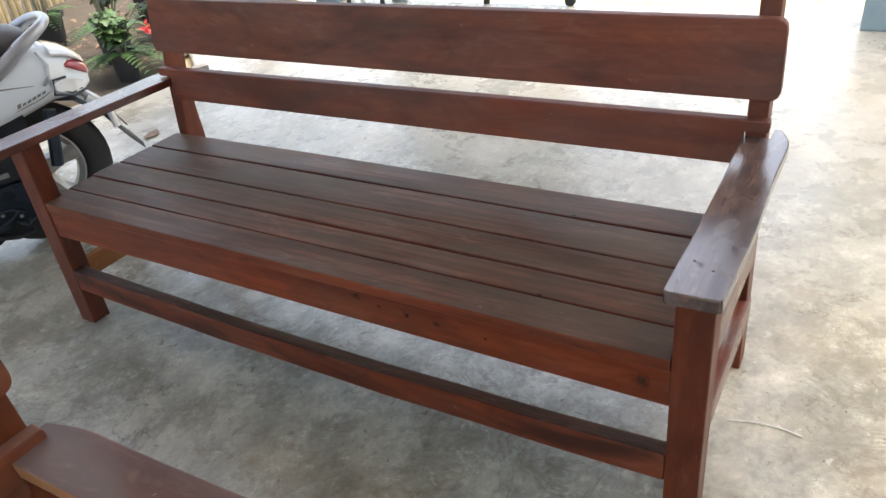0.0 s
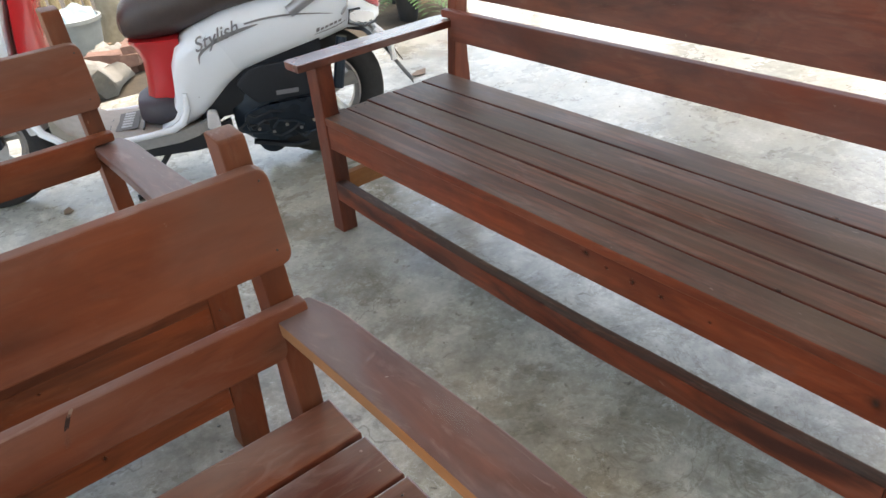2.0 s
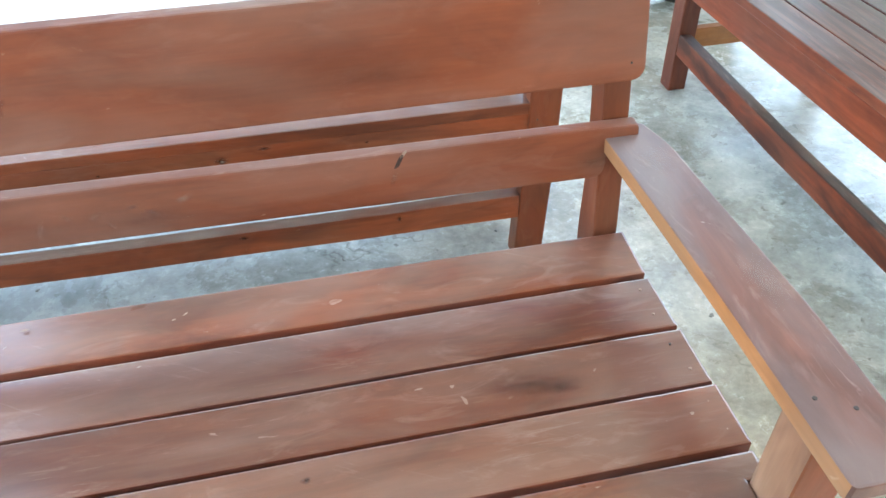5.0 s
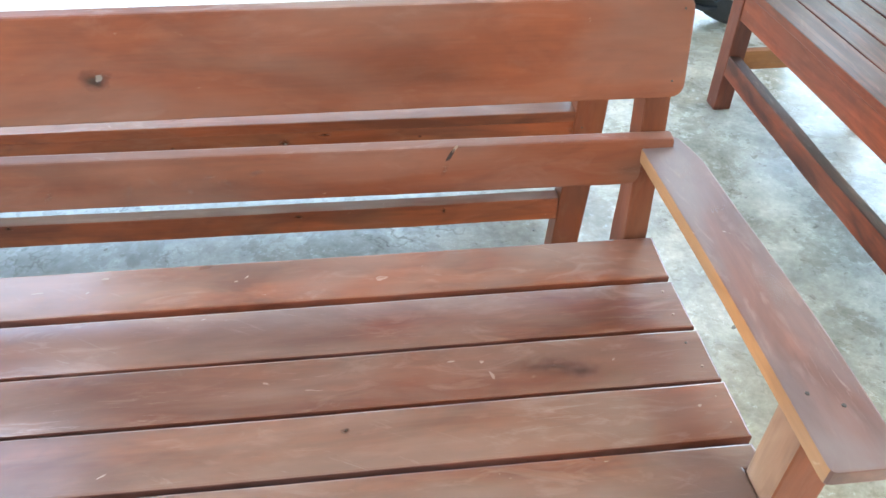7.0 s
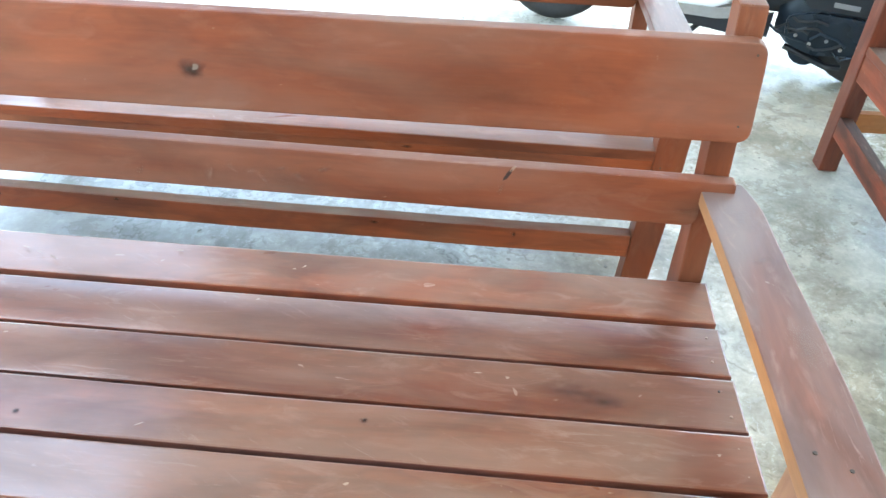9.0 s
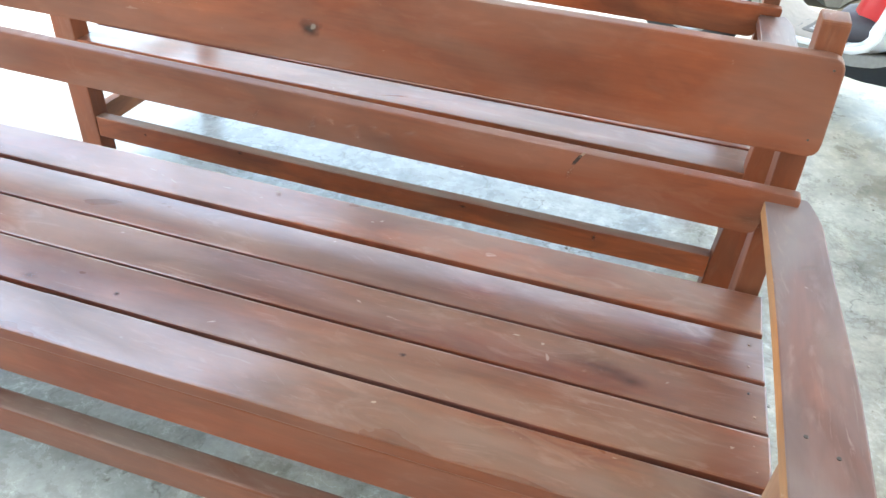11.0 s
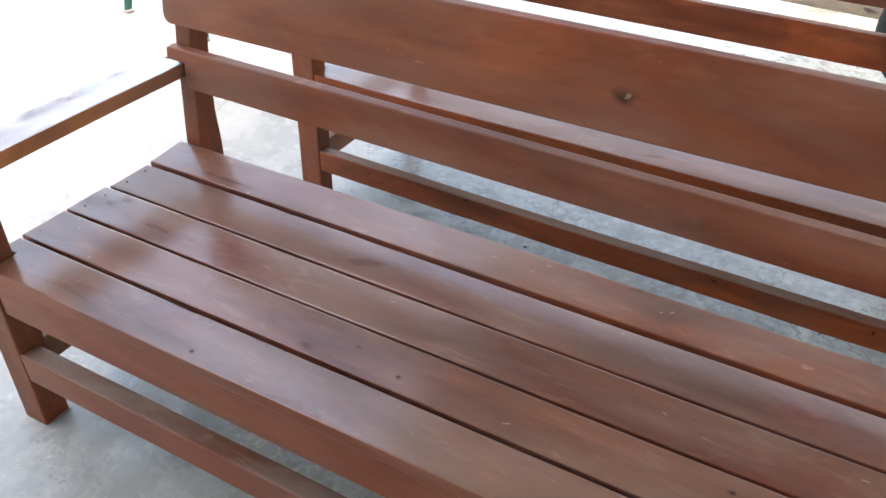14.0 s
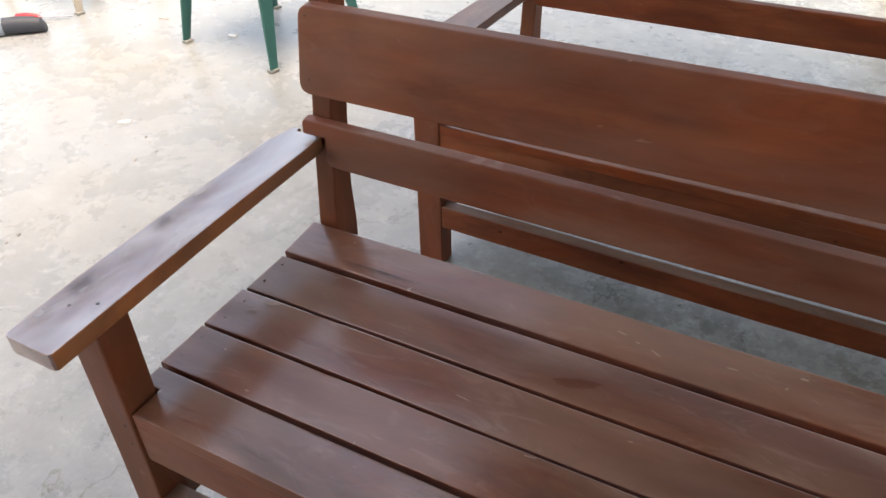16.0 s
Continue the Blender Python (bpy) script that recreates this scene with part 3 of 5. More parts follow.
        bm = prism([(-0.478, 0.0), (-0.425, 0.0), (-0.425, 0.27), (-0.425, 0.5447 - dip), (-0.478, 0.5447 - dip), (-0.478, 0.27)], leg_wide, lambda u, v, w, sx=sx: (sx * (inside(sx, v) + w), u, v), 0.004)
        part("front_leg", bm, leg_wood, b, angle=12, ends=(RAW_Z, ((-1, 0, 0),)) if raw_arm == sx == 1 else None)
        # raked back post with a knee at the seat
        prof = [(0.012, 0.0), (0.066, 0.0), (0.078, 0.37), (0.070, 0.46), (lean(0.585) + 0.069, 0.585), (lean(post_top) + 0.066, post_top),
                (lean(post_top) + 0.0195, post_top - 0.004), (lean(0.585) + 0.0195, 0.585), (0.014, 0.40)]
        prof = round_corners(prof, [0, 0, 0.03, 0.05, 0, 0.008, 0.008, 0, 0])
        bm = prism(prof, 0.038, lambda u, v, w, sx=sx: (sx * (0.810 - 0.016 * v + w), u, v), 0.003)
        part("back_post", bm, leg_wood, b, angle=12)
        # side rail under the planks and lower side stretcher
        part("side_rail", box(*sorted((sx * 0.824, sx * 0.850)), -0.4245, 0.0, under - 0.065, under, 0.003), cross_wood, b, angle=12)
        part("side_stretcher", box(*sorted((sx * 0.826, sx * 0.852)), -0.4245, 0.03, 0.13, 0.19, 0.004), (OLD_Y if sx > 0 else RAW_PALE) if grimy else RAW_Y, b, "" if grimy and sx > 0 else "unvarnished orange stretcher")
        # armrest, notched round the post
        outer = 0.886 if grimy else 0.878
        arm = [(0.803, -0.543), (0.885, -0.543), (0.889, -0.36), ((0.882 + outer) / 2, -0.14), (outer, arm_back - 0.06), (0.862, arm_back), (0.848, arm_back), (0.848, 0.025), (0.797, 0.025), (0.804, -0.25)]
        arm = round_corners(arm, [0.008, 0.012, 0.06, 0.05, 0.025, 0.01, 0, 0, 0, 0.12], 3)
        splay = arm_splay[0 if sx < 0 else 1]
        tilt = rnd.uniform(-0.003, 0.003)
        thick = 0.028 if raw_arm == 1 and sx == -1 else 0.0223
        bm = prism(arm, thick, lambda u, v, w, sx=sx: (sx * (u + splay * (v + 0.54)), v, 0.567 - thick + w + tilt * (v + 0.4)), 0.0025)
        side = (RAW_PALE if sx > 0 else RAW_Y, ((-sx, 0, 0),)) if raw_arm == 1 else None
        top_wood = PALE_SHEEN_Y if raw_arm == 1 and sx == -1 else (GREY_SHEEN_Y if grimy and sx > 0 else cross_wood)
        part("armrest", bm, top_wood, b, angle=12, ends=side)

    # backrest boards lean with the posts
    def leaning(u, v, w):
        return (u, lean(v) + 0.019 - w, v + 0.128 * (0.019 - w))

    reach = 0.857 if grimy else 0.847
    top = round_corners([(-0.847, top_z[0]), (reach, top_z[0]), (reach - 0.005, top_z[1]), (-0.842, top_z[1])], 0.022, 5)
    part("top_backrest_board", prism(top, 0.019, leaning, 0.003), board_wood, b, angle=12)
    l0, l1, l2 = low_z
    low = [(-0.801, l0), (0.801, l0), (0.801, l1), (0.846, l1), (0.847, l2), (-0.847, l2), (-0.846, l1), (-0.801, l1)]
    low = round_corners(low, [0.02, 0.02, 0, 0.006, 0.008, 0.008, 0.006, 0], 4)

    def low_leaning(u, v, w):
        f = (u + 0.847) / 1.694
        return leaning(u, v + low_ends[0] * (1 - f) + low_ends[1] * f, w)

    part("low_backrest_board", prism(low, 0.019, low_leaning, 0.003), low_wood, b, angle=12)

    # nail heads: plank ends, armrests, boards
    def nail(x, y, z, n, r=0.0021, material=NAIL):
        part("nail", disc(bmesh.new(), (x, y, z), n, r, 0.0008), material, b)

    for sx in (-1, 1):
        for i in range(4):
            for f in (0.3, 0.75):
                nail(sx * (0.826 + rnd.uniform(-0.006, 0.006)), planks[i] + (planks[i + 1] - planks[i]) * f, seat_z, (0, 0, 1), rnd.uniform(0.0016, 0.0026), rnd.choice((NAIL, FILLER, FILLER)))
        nail(sx * 0.825, -0.452, 0.567, (0, 0, 1), 0.003)
        nail(sx * 0.855, -0.470, 0.567, (0, 0, 1), 0.003)
        nail(sx * 0.826, lean(0.67) - 0.0002, 0.67, (0, -1, 0.128))
        nail(sx * 0.828, lean(0.77) - 0.0002, 0.77, (0, -1, 0.128))
        nail(sx * 0.831, -0.4782, 0.36, (0, -1, 0))
        nail(sx * 0.832, -0.4782, 0.32, (0, -1, 0))
    for x, y, z, n, r, tall, pale in knots:
        q = Vector(n).to_track_quat("Z", "Y").to_matrix().to_4x4()
        spots = [("knot", KNOT, r * 2.6, 0.0, 0.0)]
        if pale:
            spots.append(("knot_scar", PALE_WOOD, r * 0.36, *pale))
        for kind, material, size, off, rise in spots:
            bm = disc(bmesh.new(), (0, 0, 0), (0, 0, 1), 1.0, 0.0, 18)
            for v in bm.verts:
                v.co.xy *= 1 + (0.3 if kind == "knot" else 0.9) * noise.noise(v.co * 1.3 + Vector((x, y, z)) * 9)
                v.co.z = (0.0005 if off else 0.0003) / size
            ob = part(kind, bm, material, b)
            ob.matrix_local = Matrix.Translation((x + off, y + rise * 0.128, z + rise)) @ q @ Matrix.Diagonal((size, size * (tall if kind == "knot" else 0.8), size, 1.0))
    # worn marks in the varnish, and painted shade and sheen
    for x, y, r, tall in stains:
        bm = disc(bmesh.new(), (0, 0, 0), (0, 0, 1), 1.0, 0.0, 18)
        for v in bm.verts:
            v.co.z = 0.0016 / r
        ob = part("stain", bm, STAIN, b, "dark stain")
        ob.matrix_local = Matrix.Translation((x, y, seat_z)) @ Matrix.Diagonal((r, r * tall, r, 1.0))
    for kind, material, words, x, z, size, tall, turn in slits:
        bm = disc(bmesh.new(), (0, 0, 0), (0, 0, 1), 1.0, 0.0, 14)
        for v in bm.verts:
            v.co.xy *= 1 + 0.4 * noise.noise(v.co * 1.6 + Vector((x * 30, z * 40, 1)))
            v.co.z = 0.0
        ob = part(kind, bm, material, b, words)
        lay = Matrix.Translation((x, lean(z) - 0.0006, z)) @ Vector(BACKREST).to_track_quat("Z", "Y").to_matrix().to_4x4()
        ob.matrix_local = lay @ Matrix.Rotation(turn, 4, "Z") @ Matrix.Diagonal((size, size * tall, 1.0, 1.0))
    # marks beside the armrest notches paint the shadow the armrest casts
    for x, z, size, tall in marks:
        bm = disc(bmesh.new(), (0, 0, 0), (0, 0, 1), 1.0, 0.0, 18)
        for v in bm.verts:
            v.co.z = 0.0004 / size
        ob = part("dark_mark", bm, SMOKE_AND_SHADE, b, "dark smoky figure in the board, painted armrest shade at its ends")
        ob.matrix_local = Matrix.Translation((x, lean(z), z)) @ Vector(BACKREST).to_track_quat("Z", "Y").to_matrix().to_4x4() @ Matrix.Diagonal((size, size * tall, size, 1.0))
    for x, y, length, wide, turn in chips:
        bm = disc(bmesh.new(), (0, 0, 0), (0, 0, 1), 1.0, 0.0, 10)
        for v in bm.verts:
            v.co.xy *= 1 + 0.8 * noise.noise(v.co * 1.9 + Vector((x * 60, y * 50, 3)))
            v.co.z = 0.0
        ob = part("chip", bm, CHIPPED, b, "pale chipped varnish")
        ob.matrix_local = Matrix.Translation((x, y, seat_z + 0.003 + (lift * 0.8 if y > planks[1] else 0.0))) @ Matrix.Rotation(turn, 4, "Z") @ Matrix.Diagonal((length * 0.7, wide * 0.7, 1.0, 1.0))
    # wear and stains; the whitish ones are painted sky reflection
    for x, y, size, tall, turn, material in arm_marks:
        bm = disc(bmesh.new(), (0, 0, 0), (0, 0, 1), 1.0, 0.0, 16)
        for v in bm.verts:
            v.co.xy *= 1 + 0.4 * noise.noise(v.co * 1.7 + Vector((x * 40, y * 30, 6)))
            v.co.z = 0.0
        ob = part("worn_patch", bm, material, b, "worn patch and painted sky sheen in the varnish")
        ob.matrix_local = Matrix.Translation((x, y, 0.5694)) @ Matrix.Rotation(turn, 4, "Z") @ Matrix.Diagonal((size, size * tall, 1.0, 1.0))
    for x, z, length, turn in scuffs:
        bm = disc(bmesh.new(), (0, 0, 0), (0, 0, 1), 1.0, 0.0, 12)
        for v in bm.verts:
            v.co.x *= 1 + 0.5 * noise.noise(v.co * 1.7 + Vector((x * 40, z * 30, 2)))
            v.co.y *= 1 + 0.7 * noise.noise(v.co * 2.1 + Vector((z * 50, x * 40, 5)))
            v.co.z = 0.0007 / length
        ob = part("scuff", bm, SCUFF, b, "pale scuff")
        lay = Matrix.Translation((x, lean(z), z)) @ Vector(BACKREST).to_track_quat("Z", "Y").to_matrix().to_4x4()
        ob.matrix_local = lay @ Matrix.Rotation(turn, 4, "Z") @ Matrix.Diagonal((length, length * 0.45, length, 1.0))
    return b


FRONT, UP, BACKREST = (0, -1, 0), (0, 0, 1), (0, -1, 0.128)
BENCH_B = pose(0, 0, 0)
BENCH_A = pose(1.9539, 0.2306, 0, 0, 0, -89.39)
BENCH_C = pose(0.0116, 0.8945, 0, 0, 0, -0.75)
WARM = (SEAT_X, WOOD_X, WOOD_Y, WOOD_Z, BOUNCE_X)
DARK = (OLD_SEAT, OLD_X, OLD_Y, OLD_Z, OLD_X)
bench("bench", BENCH_B, "reddish-brown varnished bench with slatted seat, backs onto another bench", 3, 0.83, woods=WARM, legs=((0.811, 0.827), (0.822, 0.822)), gaps=(0.011, 0.006, 0.005, 0.008), lift=0.007,
      top_z=(0.645, 0.786), low_z=(0.517, 0.566, 0.591), low_ends=(0.009, -0.009), arm_splay=(0.042, 0.0),
      raw_arm=1, marks=((-0.62, 0.69, 0.11, 0.4), (-0.25, 0.72, 0.16, 0.25), (0.5, 0.69, 0.15, 0.2), (0.785, 0.535, 0.04, 0.5), (-0.79, 0.545, 0.05, 0.6), (0.2, 0.54, 0.08, 0.3)), slits=(("split", SLIT, "dark split at the board's edge", 0.5125, 0.573, 0.011, 0.3, 1.05), ("chip", CHIPPED, "pale splinter beside the split", 0.519, 0.583, 0.006, 0.4, 0.9), ("scuff", SCUFF, "pale scuff", 0.504, 0.549, 0.022, 0.35, 1.2)),
      knots=((0.05, lean(0.704), 0.704, BACKREST, 0.014, 0.75, (0.006, 0.003)),
                        (-0.107, -0.355, 0.3902, UP, 0.0035, 1.0, None), (0.345, -0.322, 0.3902, UP, 0.004, 0.8, None), (-0.393, -0.457, 0.3902, UP, 0.0035, 0.9, None)),
      stains=((0.62, -0.246, 0.12, 0.3), (0.662, -0.256, 0.045, 0.6), (-0.257, -0.366, 0.024, 0.6), (-0.666, -0.056, 0.14, 0.25)),
      scuffs=((0.056, 0.542, 0.03, 1.2), (0.124, 0.552, 0.022, 0.4), (0.14, 0.538, 0.016, 2.2), (0.17, 0.558, 0.015, 0.2), (0.193, 0.547, 0.02, 2.6), (0.235, 0.561, 0.024, 0.3), (-0.053, 0.54, 0.02, 1.0), (0.09, 0.555, 0.02, 2.4)),
      chips=((-0.011, -0.017, 0.009, 0.0028, 0.1), (-0.03, -0.045, 0.004, 0.002, 0.6), (-0.262, -0.037, 0.012, 0.0022, -0.2), (-0.206, -0.057, 0.013, 0.0022, -0.5), (-0.235, -0.047, 0.007, 0.0018, -0.3), (0.2, -0.033, 0.006, 0.002, 0.7),
             (0.185, -0.041, 0.004, 0.0018, 0.2), (-0.103, -0.04, 0.012, 0.0016, 0.1), (-0.195, -0.221, 0.005, 0.002, 0.3), (0.489, -0.225, 0.007, 0.002, 0.1), (0.531, -0.23, 0.004, 0.0035, 1.2), (0.145, -0.112, 0.004, 0.0016, 0.5),
             (0.06, -0.36, 0.009, 0.0015, 0.5), (-0.3, -0.3, 0.012, 0.0014, 0.15), (-0.42, -0.25, 0.014, 0.0014, -0.1), (-0.78, -0.21, 0.022, 0.004, 0.2), (-0.8, -0.235, 0.012, 0.003, 0.4), (0.8, -0.33, 0.004, 0.003, 0.2), (0.34, -0.42, 0.006, 0.003, 0.4)),
      arm_marks=((0.842, -0.06, 0.05, 1.2, 0.2, SCUFF), (0.848, -0.15, 0.03, 0.35, 0.5, SCUFF), (0.86, -0.3, 0.035, 2.2, 0.0, SCUFF), (-0.87, -0.43, 0.035, 1.6, 0.0, STAIN), (-0.88, -0.28, 0.03, 1.8, 0.2, STAIN), (-0.872, -0.5, 0.03, 1.2, 0.3, SHEEN_PATCH), (-0.87, -0.36, 0.028, 1.9, 0.1, SHEEN_PATCH), (-0.862, -0.44, 0.018, 2.4, 0.0, SHEEN_PATCH), (-0.885, -0.2, 0.03, 2.2, 0.0, SHEEN_PATCH), (-0.895, -0.08, 0.026, 2.2, 0.0, SHEEN_PATCH)))
bench("bench", BENCH_A, "dark reddish-brown wooden bench with dusty slatted seat, set across", 5, 0.95, woods=DARK, low_rail=(0.117, 0.180), sag=0.018, legs=((0.822, 0.820), (0.807, 0.808)), planks=(0.007, -0.093, -0.2125, -0.3045, -0.386, -0.477), gaps=(0.008, 0.005, 0.005, 0.006),
      top_z=(0.641, 0.787), low_z=(0.509, 0.574, 0.597), low_ends=(-0.004, 0.006), arm_back=0.072, grimy=True, marks=((0.16, 0.70, 0.09, 0.35), (0.2, 0.73, 0.05, 0.4), (-0.02, 0.72, 0.08, 0.3), (-0.2, 0.69, 0.1, 0.25), (0.5, 0.66, 0.12, 0.2), (0.74, 0.55, 0.08, 0.4)),
      knots=((0.180, -0.4738, 0.352, FRONT, 0.009, 0.7, None), (0.233, -0.4738, 0.340, FRONT, 0.004, 0.8, None), (0.298, -0.4738, 0.336, FRONT, 0.006, 1.0, None), (0.365, -0.4738, 0.334, FRONT, 0.005, 0.7, None), (0.47, -0.4738, 0.33, FRONT, 0.004, 0.7, None), (0.76, -0.4738, 0.33, FRONT, 0.012, 0.9, None), (0.493, -0.088, 0.3902, UP, 0.006, 0.6, None), (0.542, -0.388, 0.3902, UP, 0.006, 0.6, None), (-0.182, -0.024, 0.3902, UP, 0.003, 0.8, None)),
      arm_marks=((0.845, -0.29, 0.02, 1.6, 0.4, STAIN), (0.83, -0.13, 0.022, 2.2, 0.1, STAIN), (0.865, -0.2, 0.016, 2.0, 0.0, STAIN), (0.87, -0.4, 0.014, 1.8, 0.2, STAIN), (0.835, -0.46, 0.012, 1.0, 0.0, STAIN)))
bench("bench", BENCH_C, "reddish-brown varnished bench standing behind another bench", 8, 0.86, woods=WARM, clear=True, seat_z=0.397, planks=(0.004, -0.084, -0.178, -0.268, -0.362, -0.475), low_rail=(0.12, 0.179), sag=0.004, legs=((0.819, 0.819), (0.818, 0.797)), leg_wide=0.064,
      knots=((0.2212, -0.474, 0.348, FRONT, 0.0085, 0.8, (0.002, -0.001)), (0.304, -0.4757, 0.366, FRONT, 0.009, 0.35, None), (0.495, -0.4738, 0.352, FRONT, 0.003, 0.8, None), (0.0, -0.4738, 0.347, FRONT, 0.003, 0.7, None),
             (0.546, -0.4785, 0.16, FRONT, 0.004, 1.5, None), (0.228, -0.4785, 0.163, FRONT, 0.007, 0.5, None), (-0.375, -0.4785, 0.17, FRONT, 0.006, 0.6, None), (-0.663, -0.4785, 0.158, FRONT, 0.004, 0.9, None)))


# ---- scooter ----
def wheel(parent, hub, width, radius=0.245):
    w = part("wheel", tube([(hub[0], -0.06, hub[2]), (hub[0], 0.06, hub[2])], 0.028, 16), STEEL, parent, "wheel hub")
    prof = []
    rc, half = radius - 0.05, width / 2
    for k in range(14):
        a = 2 * math.pi * k / 14
        prof.append((rc + 0.05 * math.copysign(abs(math.cos(a)) ** 0.8, math.cos(a)), half * math.copysign(abs(math.sin(a)) ** 0.7, math.sin(a))))
    part("tyre", lathe(prof, hub, (0, 1, 0), 40, closed=True), RUBBER, w, "black rubber tyre")
    bm = lathe([(0.158, -0.03), (0.158, 0.03), (0.146, 0.034), (0.13, 0.02), (0.13, -0.02), (0.146, -0.034)], hub, (0, 1, 0), 36, closed=True)
    for k in range(5):
        a = 2 * math.pi * k / 5 + 0.35
        c, s = math.cos(a), math.sin(a)
        for dy in (-0.008, 0.008):
            tube([(hub[0] + c * 0.02, dy * 2.0, hub[2] + s * 0.02), (hub[0] + c * 0.09, dy, hub[2] + s * 0.09), (hub[0] + c * 0.142, dy, hub[2] + s * 0.142)], [0.034, 0.025, 0.036], 10, bm)
    part("rim", bm, RIM_GREY, w, "five-spoke silver grey rim")
    return w


def section(x, half, z0, z1, power=3.0):
    return oval(x, half, z0, z1, 20, power)


def scooter(m):
    s = thing("scooter", m, "white and red motor scooter with brown seat, parked on the concrete", "scooter")
    wheel(s, (0.12, 0, 0.245), 0.10)
    wheel(s, (1.33, 0, 0.245), 0.085)
    SIDES = ((-0.135, 0.035, 0.49, 0.555, 2.2), (-0.115, 0.06, 0.475, 0.59, 2.4), (-0.07, 0.088, 0.465, 0.628, 3.0), (-0.01, 0.112, 0.47, 0.66, 3.0), (0.06, 0.128, 0.452, 0.662, 3.0),
             (0.14, 0.142, 0.432, 0.65, 3.0), (0.22, 0.15, 0.415, 0.642, 3.0), (0.30, 0.155, 0.398, 0.634, 3.0), (0.38, 0.157, 0.376, 0.618, 3.0), (0.44, 0.157, 0.34, 0.6, 3.4),
             (0.50, 0.156, 0.288, 0.578, 3.8), (0.55, 0.155, 0.248, 0.553, 4.2), (0.59, 0.153, 0.232, 0.52, 4.6), (0.615, 0.15, 0.226, 0.46, 5.0), (0.628, 0.142, 0.224, 0.36, 5.0), (0.66, 0.135, 0.222, 0.275, 4.0), (0.70, 0.13, 0.222, 0.245, 3.0))
    body = part("body", loft([section(*r) for r in SIDES]), WHITE, s, "glossy white side panels")

    def skin(x, z):
        """The y of the side panel's outer face."""
        for q0, q1 in zip(SIDES, SIDES[1:]):
            if q0[0] <= x <= q1[0]:
                f = (x - q0[0]) / (q1[0] - q0[0])
                h, z0, z1 = (q0[i] + (q1[i] - q0[i]) * f for i in (1, 2, 3))
                e = min(0.999, abs(2 * (z - (z0 + z1) / 2) / (z1 - z0)))
                return h * (1 - e ** 3) ** (1 / 3)
        return 0.1

    def stripe(name, path, widths, material, label):
        """A thin ribbon that follows the side panel."""
        bm = bmesh.new()
        rows = []
        n = 40
        for k in range(n + 1):
            t = k / n * (len(path) - 1)
            i = min(int(t), len(path) - 2)
            f = t - i
            p = [Vector(path[max(0, min(len(path) - 1, j))]) for j in (i - 1, i, i + 1, i + 2)]
            c = 0.5 * (2 * p[1] + (p[2] - p[0]) * f + (2 * p[0] - 5 * p[1] + 4 * p[2] - p[3]) * f * f + (3 * p[1] - p[0] - 3 * p[2] + p[3]) * f ** 3)
            w = widths[i] + (widths[i + 1] - widths[i]) * f
            d = (p[2] - p[1]).normalized()
            nrm = Vector((-d.y, d.x))
            rows.append([bm.verts.new((q.x, skin(q.x, q.y) + off, q.y)) for q in (c + nrm * w, c - nrm * w) for off in (-0.001, 0.0016)])
        for r0, r1 in zip(rows, rows[1:]):
            for j, jj in ((0, 1), (1, 3), (3, 2), (2, 0)):
                bm.faces.new((r0[j], r0[jj], r1[jj], r1[j]))
        return part(name, bm, material, body, label)

    part("seat", loft([section(*r, 2.6) for r in (
        (0.0, 0.05, 0.655, 0.70), (0.04, 0.09, 0.64, 0.722), (0.12, 0.12, 0.62, 0.742), (0.24, 0.137, 0.615, 0.752), (0.34, 0.138, 0.605, 0.746), (0.42, 0.134, 0.59, 0.742),
        (0.50, 0.13, 0.56, 0.735), (0.58, 0.126, 0.535, 0.728), (0.65, 0.122, 0.53, 0.71), (0.71, 0.112, 0.535, 0.685), (0.742, 0.095, 0.545, 0.655), (0.756, 0.06, 0.565, 0.62))]), SEAT_VINYL, s, "dark brown vinyl seat")
    part("red_panel", loft([[(x, y, z) for x, y in ((0.57, -w), (0.64 + d * 0.4, -w), (0.70 + d, -w * 0.82), (0.725 + d, -w * 0.5), (0.732 + d, 0.0), (0.725 + d, w * 0.5), (0.70 + d, w * 0.82), (0.64 + d * 0.4, w), (0.57, w))]
        for z, w, d in ((0.335, 0.108, 0.0), (0.40, 0.108, -0.012), (0.47, 0.112, -0.015), (0.515, 0.118, 0.0), (0.53, 0.126, 0.012), (0.541, 0.128, 0.014))]), RED_PAINT, s, "glossy red panel under the seat")
    part("kick_panel", loft([section(*r) for r in ((0.60, 0.14, 0.245, 0.345), (0.66, 0.14, 0.238, 0.348), (0.70, 0.132, 0.236, 0.346), (0.74, 0.112, 0.238, 0.343), (0.765, 0.08, 0.25, 0.335))]), plain("grey_violet_plastic", (0.05, 0.046, 0.056), 0.55, var=0.15, scale=90, bumps=0.12), s, "dark grey plastic kick panel")
    # footboard and its white edge strips
    fb = part("footboard", loft([section(*r, 5) for r in ((0.55, 0.14, 0.19, 0.235), (0.62, 0.165, 0.19, 0.238), (0.8, 0.17, 0.195, 0.24), (0.92, 0.168, 0.2, 0.25), (1.0, 0.165, 0.215, 0.3), (1.05, 0.155, 0.25, 0.38))]), GREY_PLASTIC, s, "dusty grey plastic footboard")
    plate = part("mat_plate", prism(round_corners([(0.79, -0.10), (0.785, 0.09), (0.865, 0.10), (0.865, -0.09)], 0.01), 0.002, lambda u, v, w: (u, v, 0.243 + w), 0.0), plain("dark_grey_mat", (0.1, 0.095, 0.085), 0.7, var=0.2, scale=60), fb, "dark grey rubber mat")
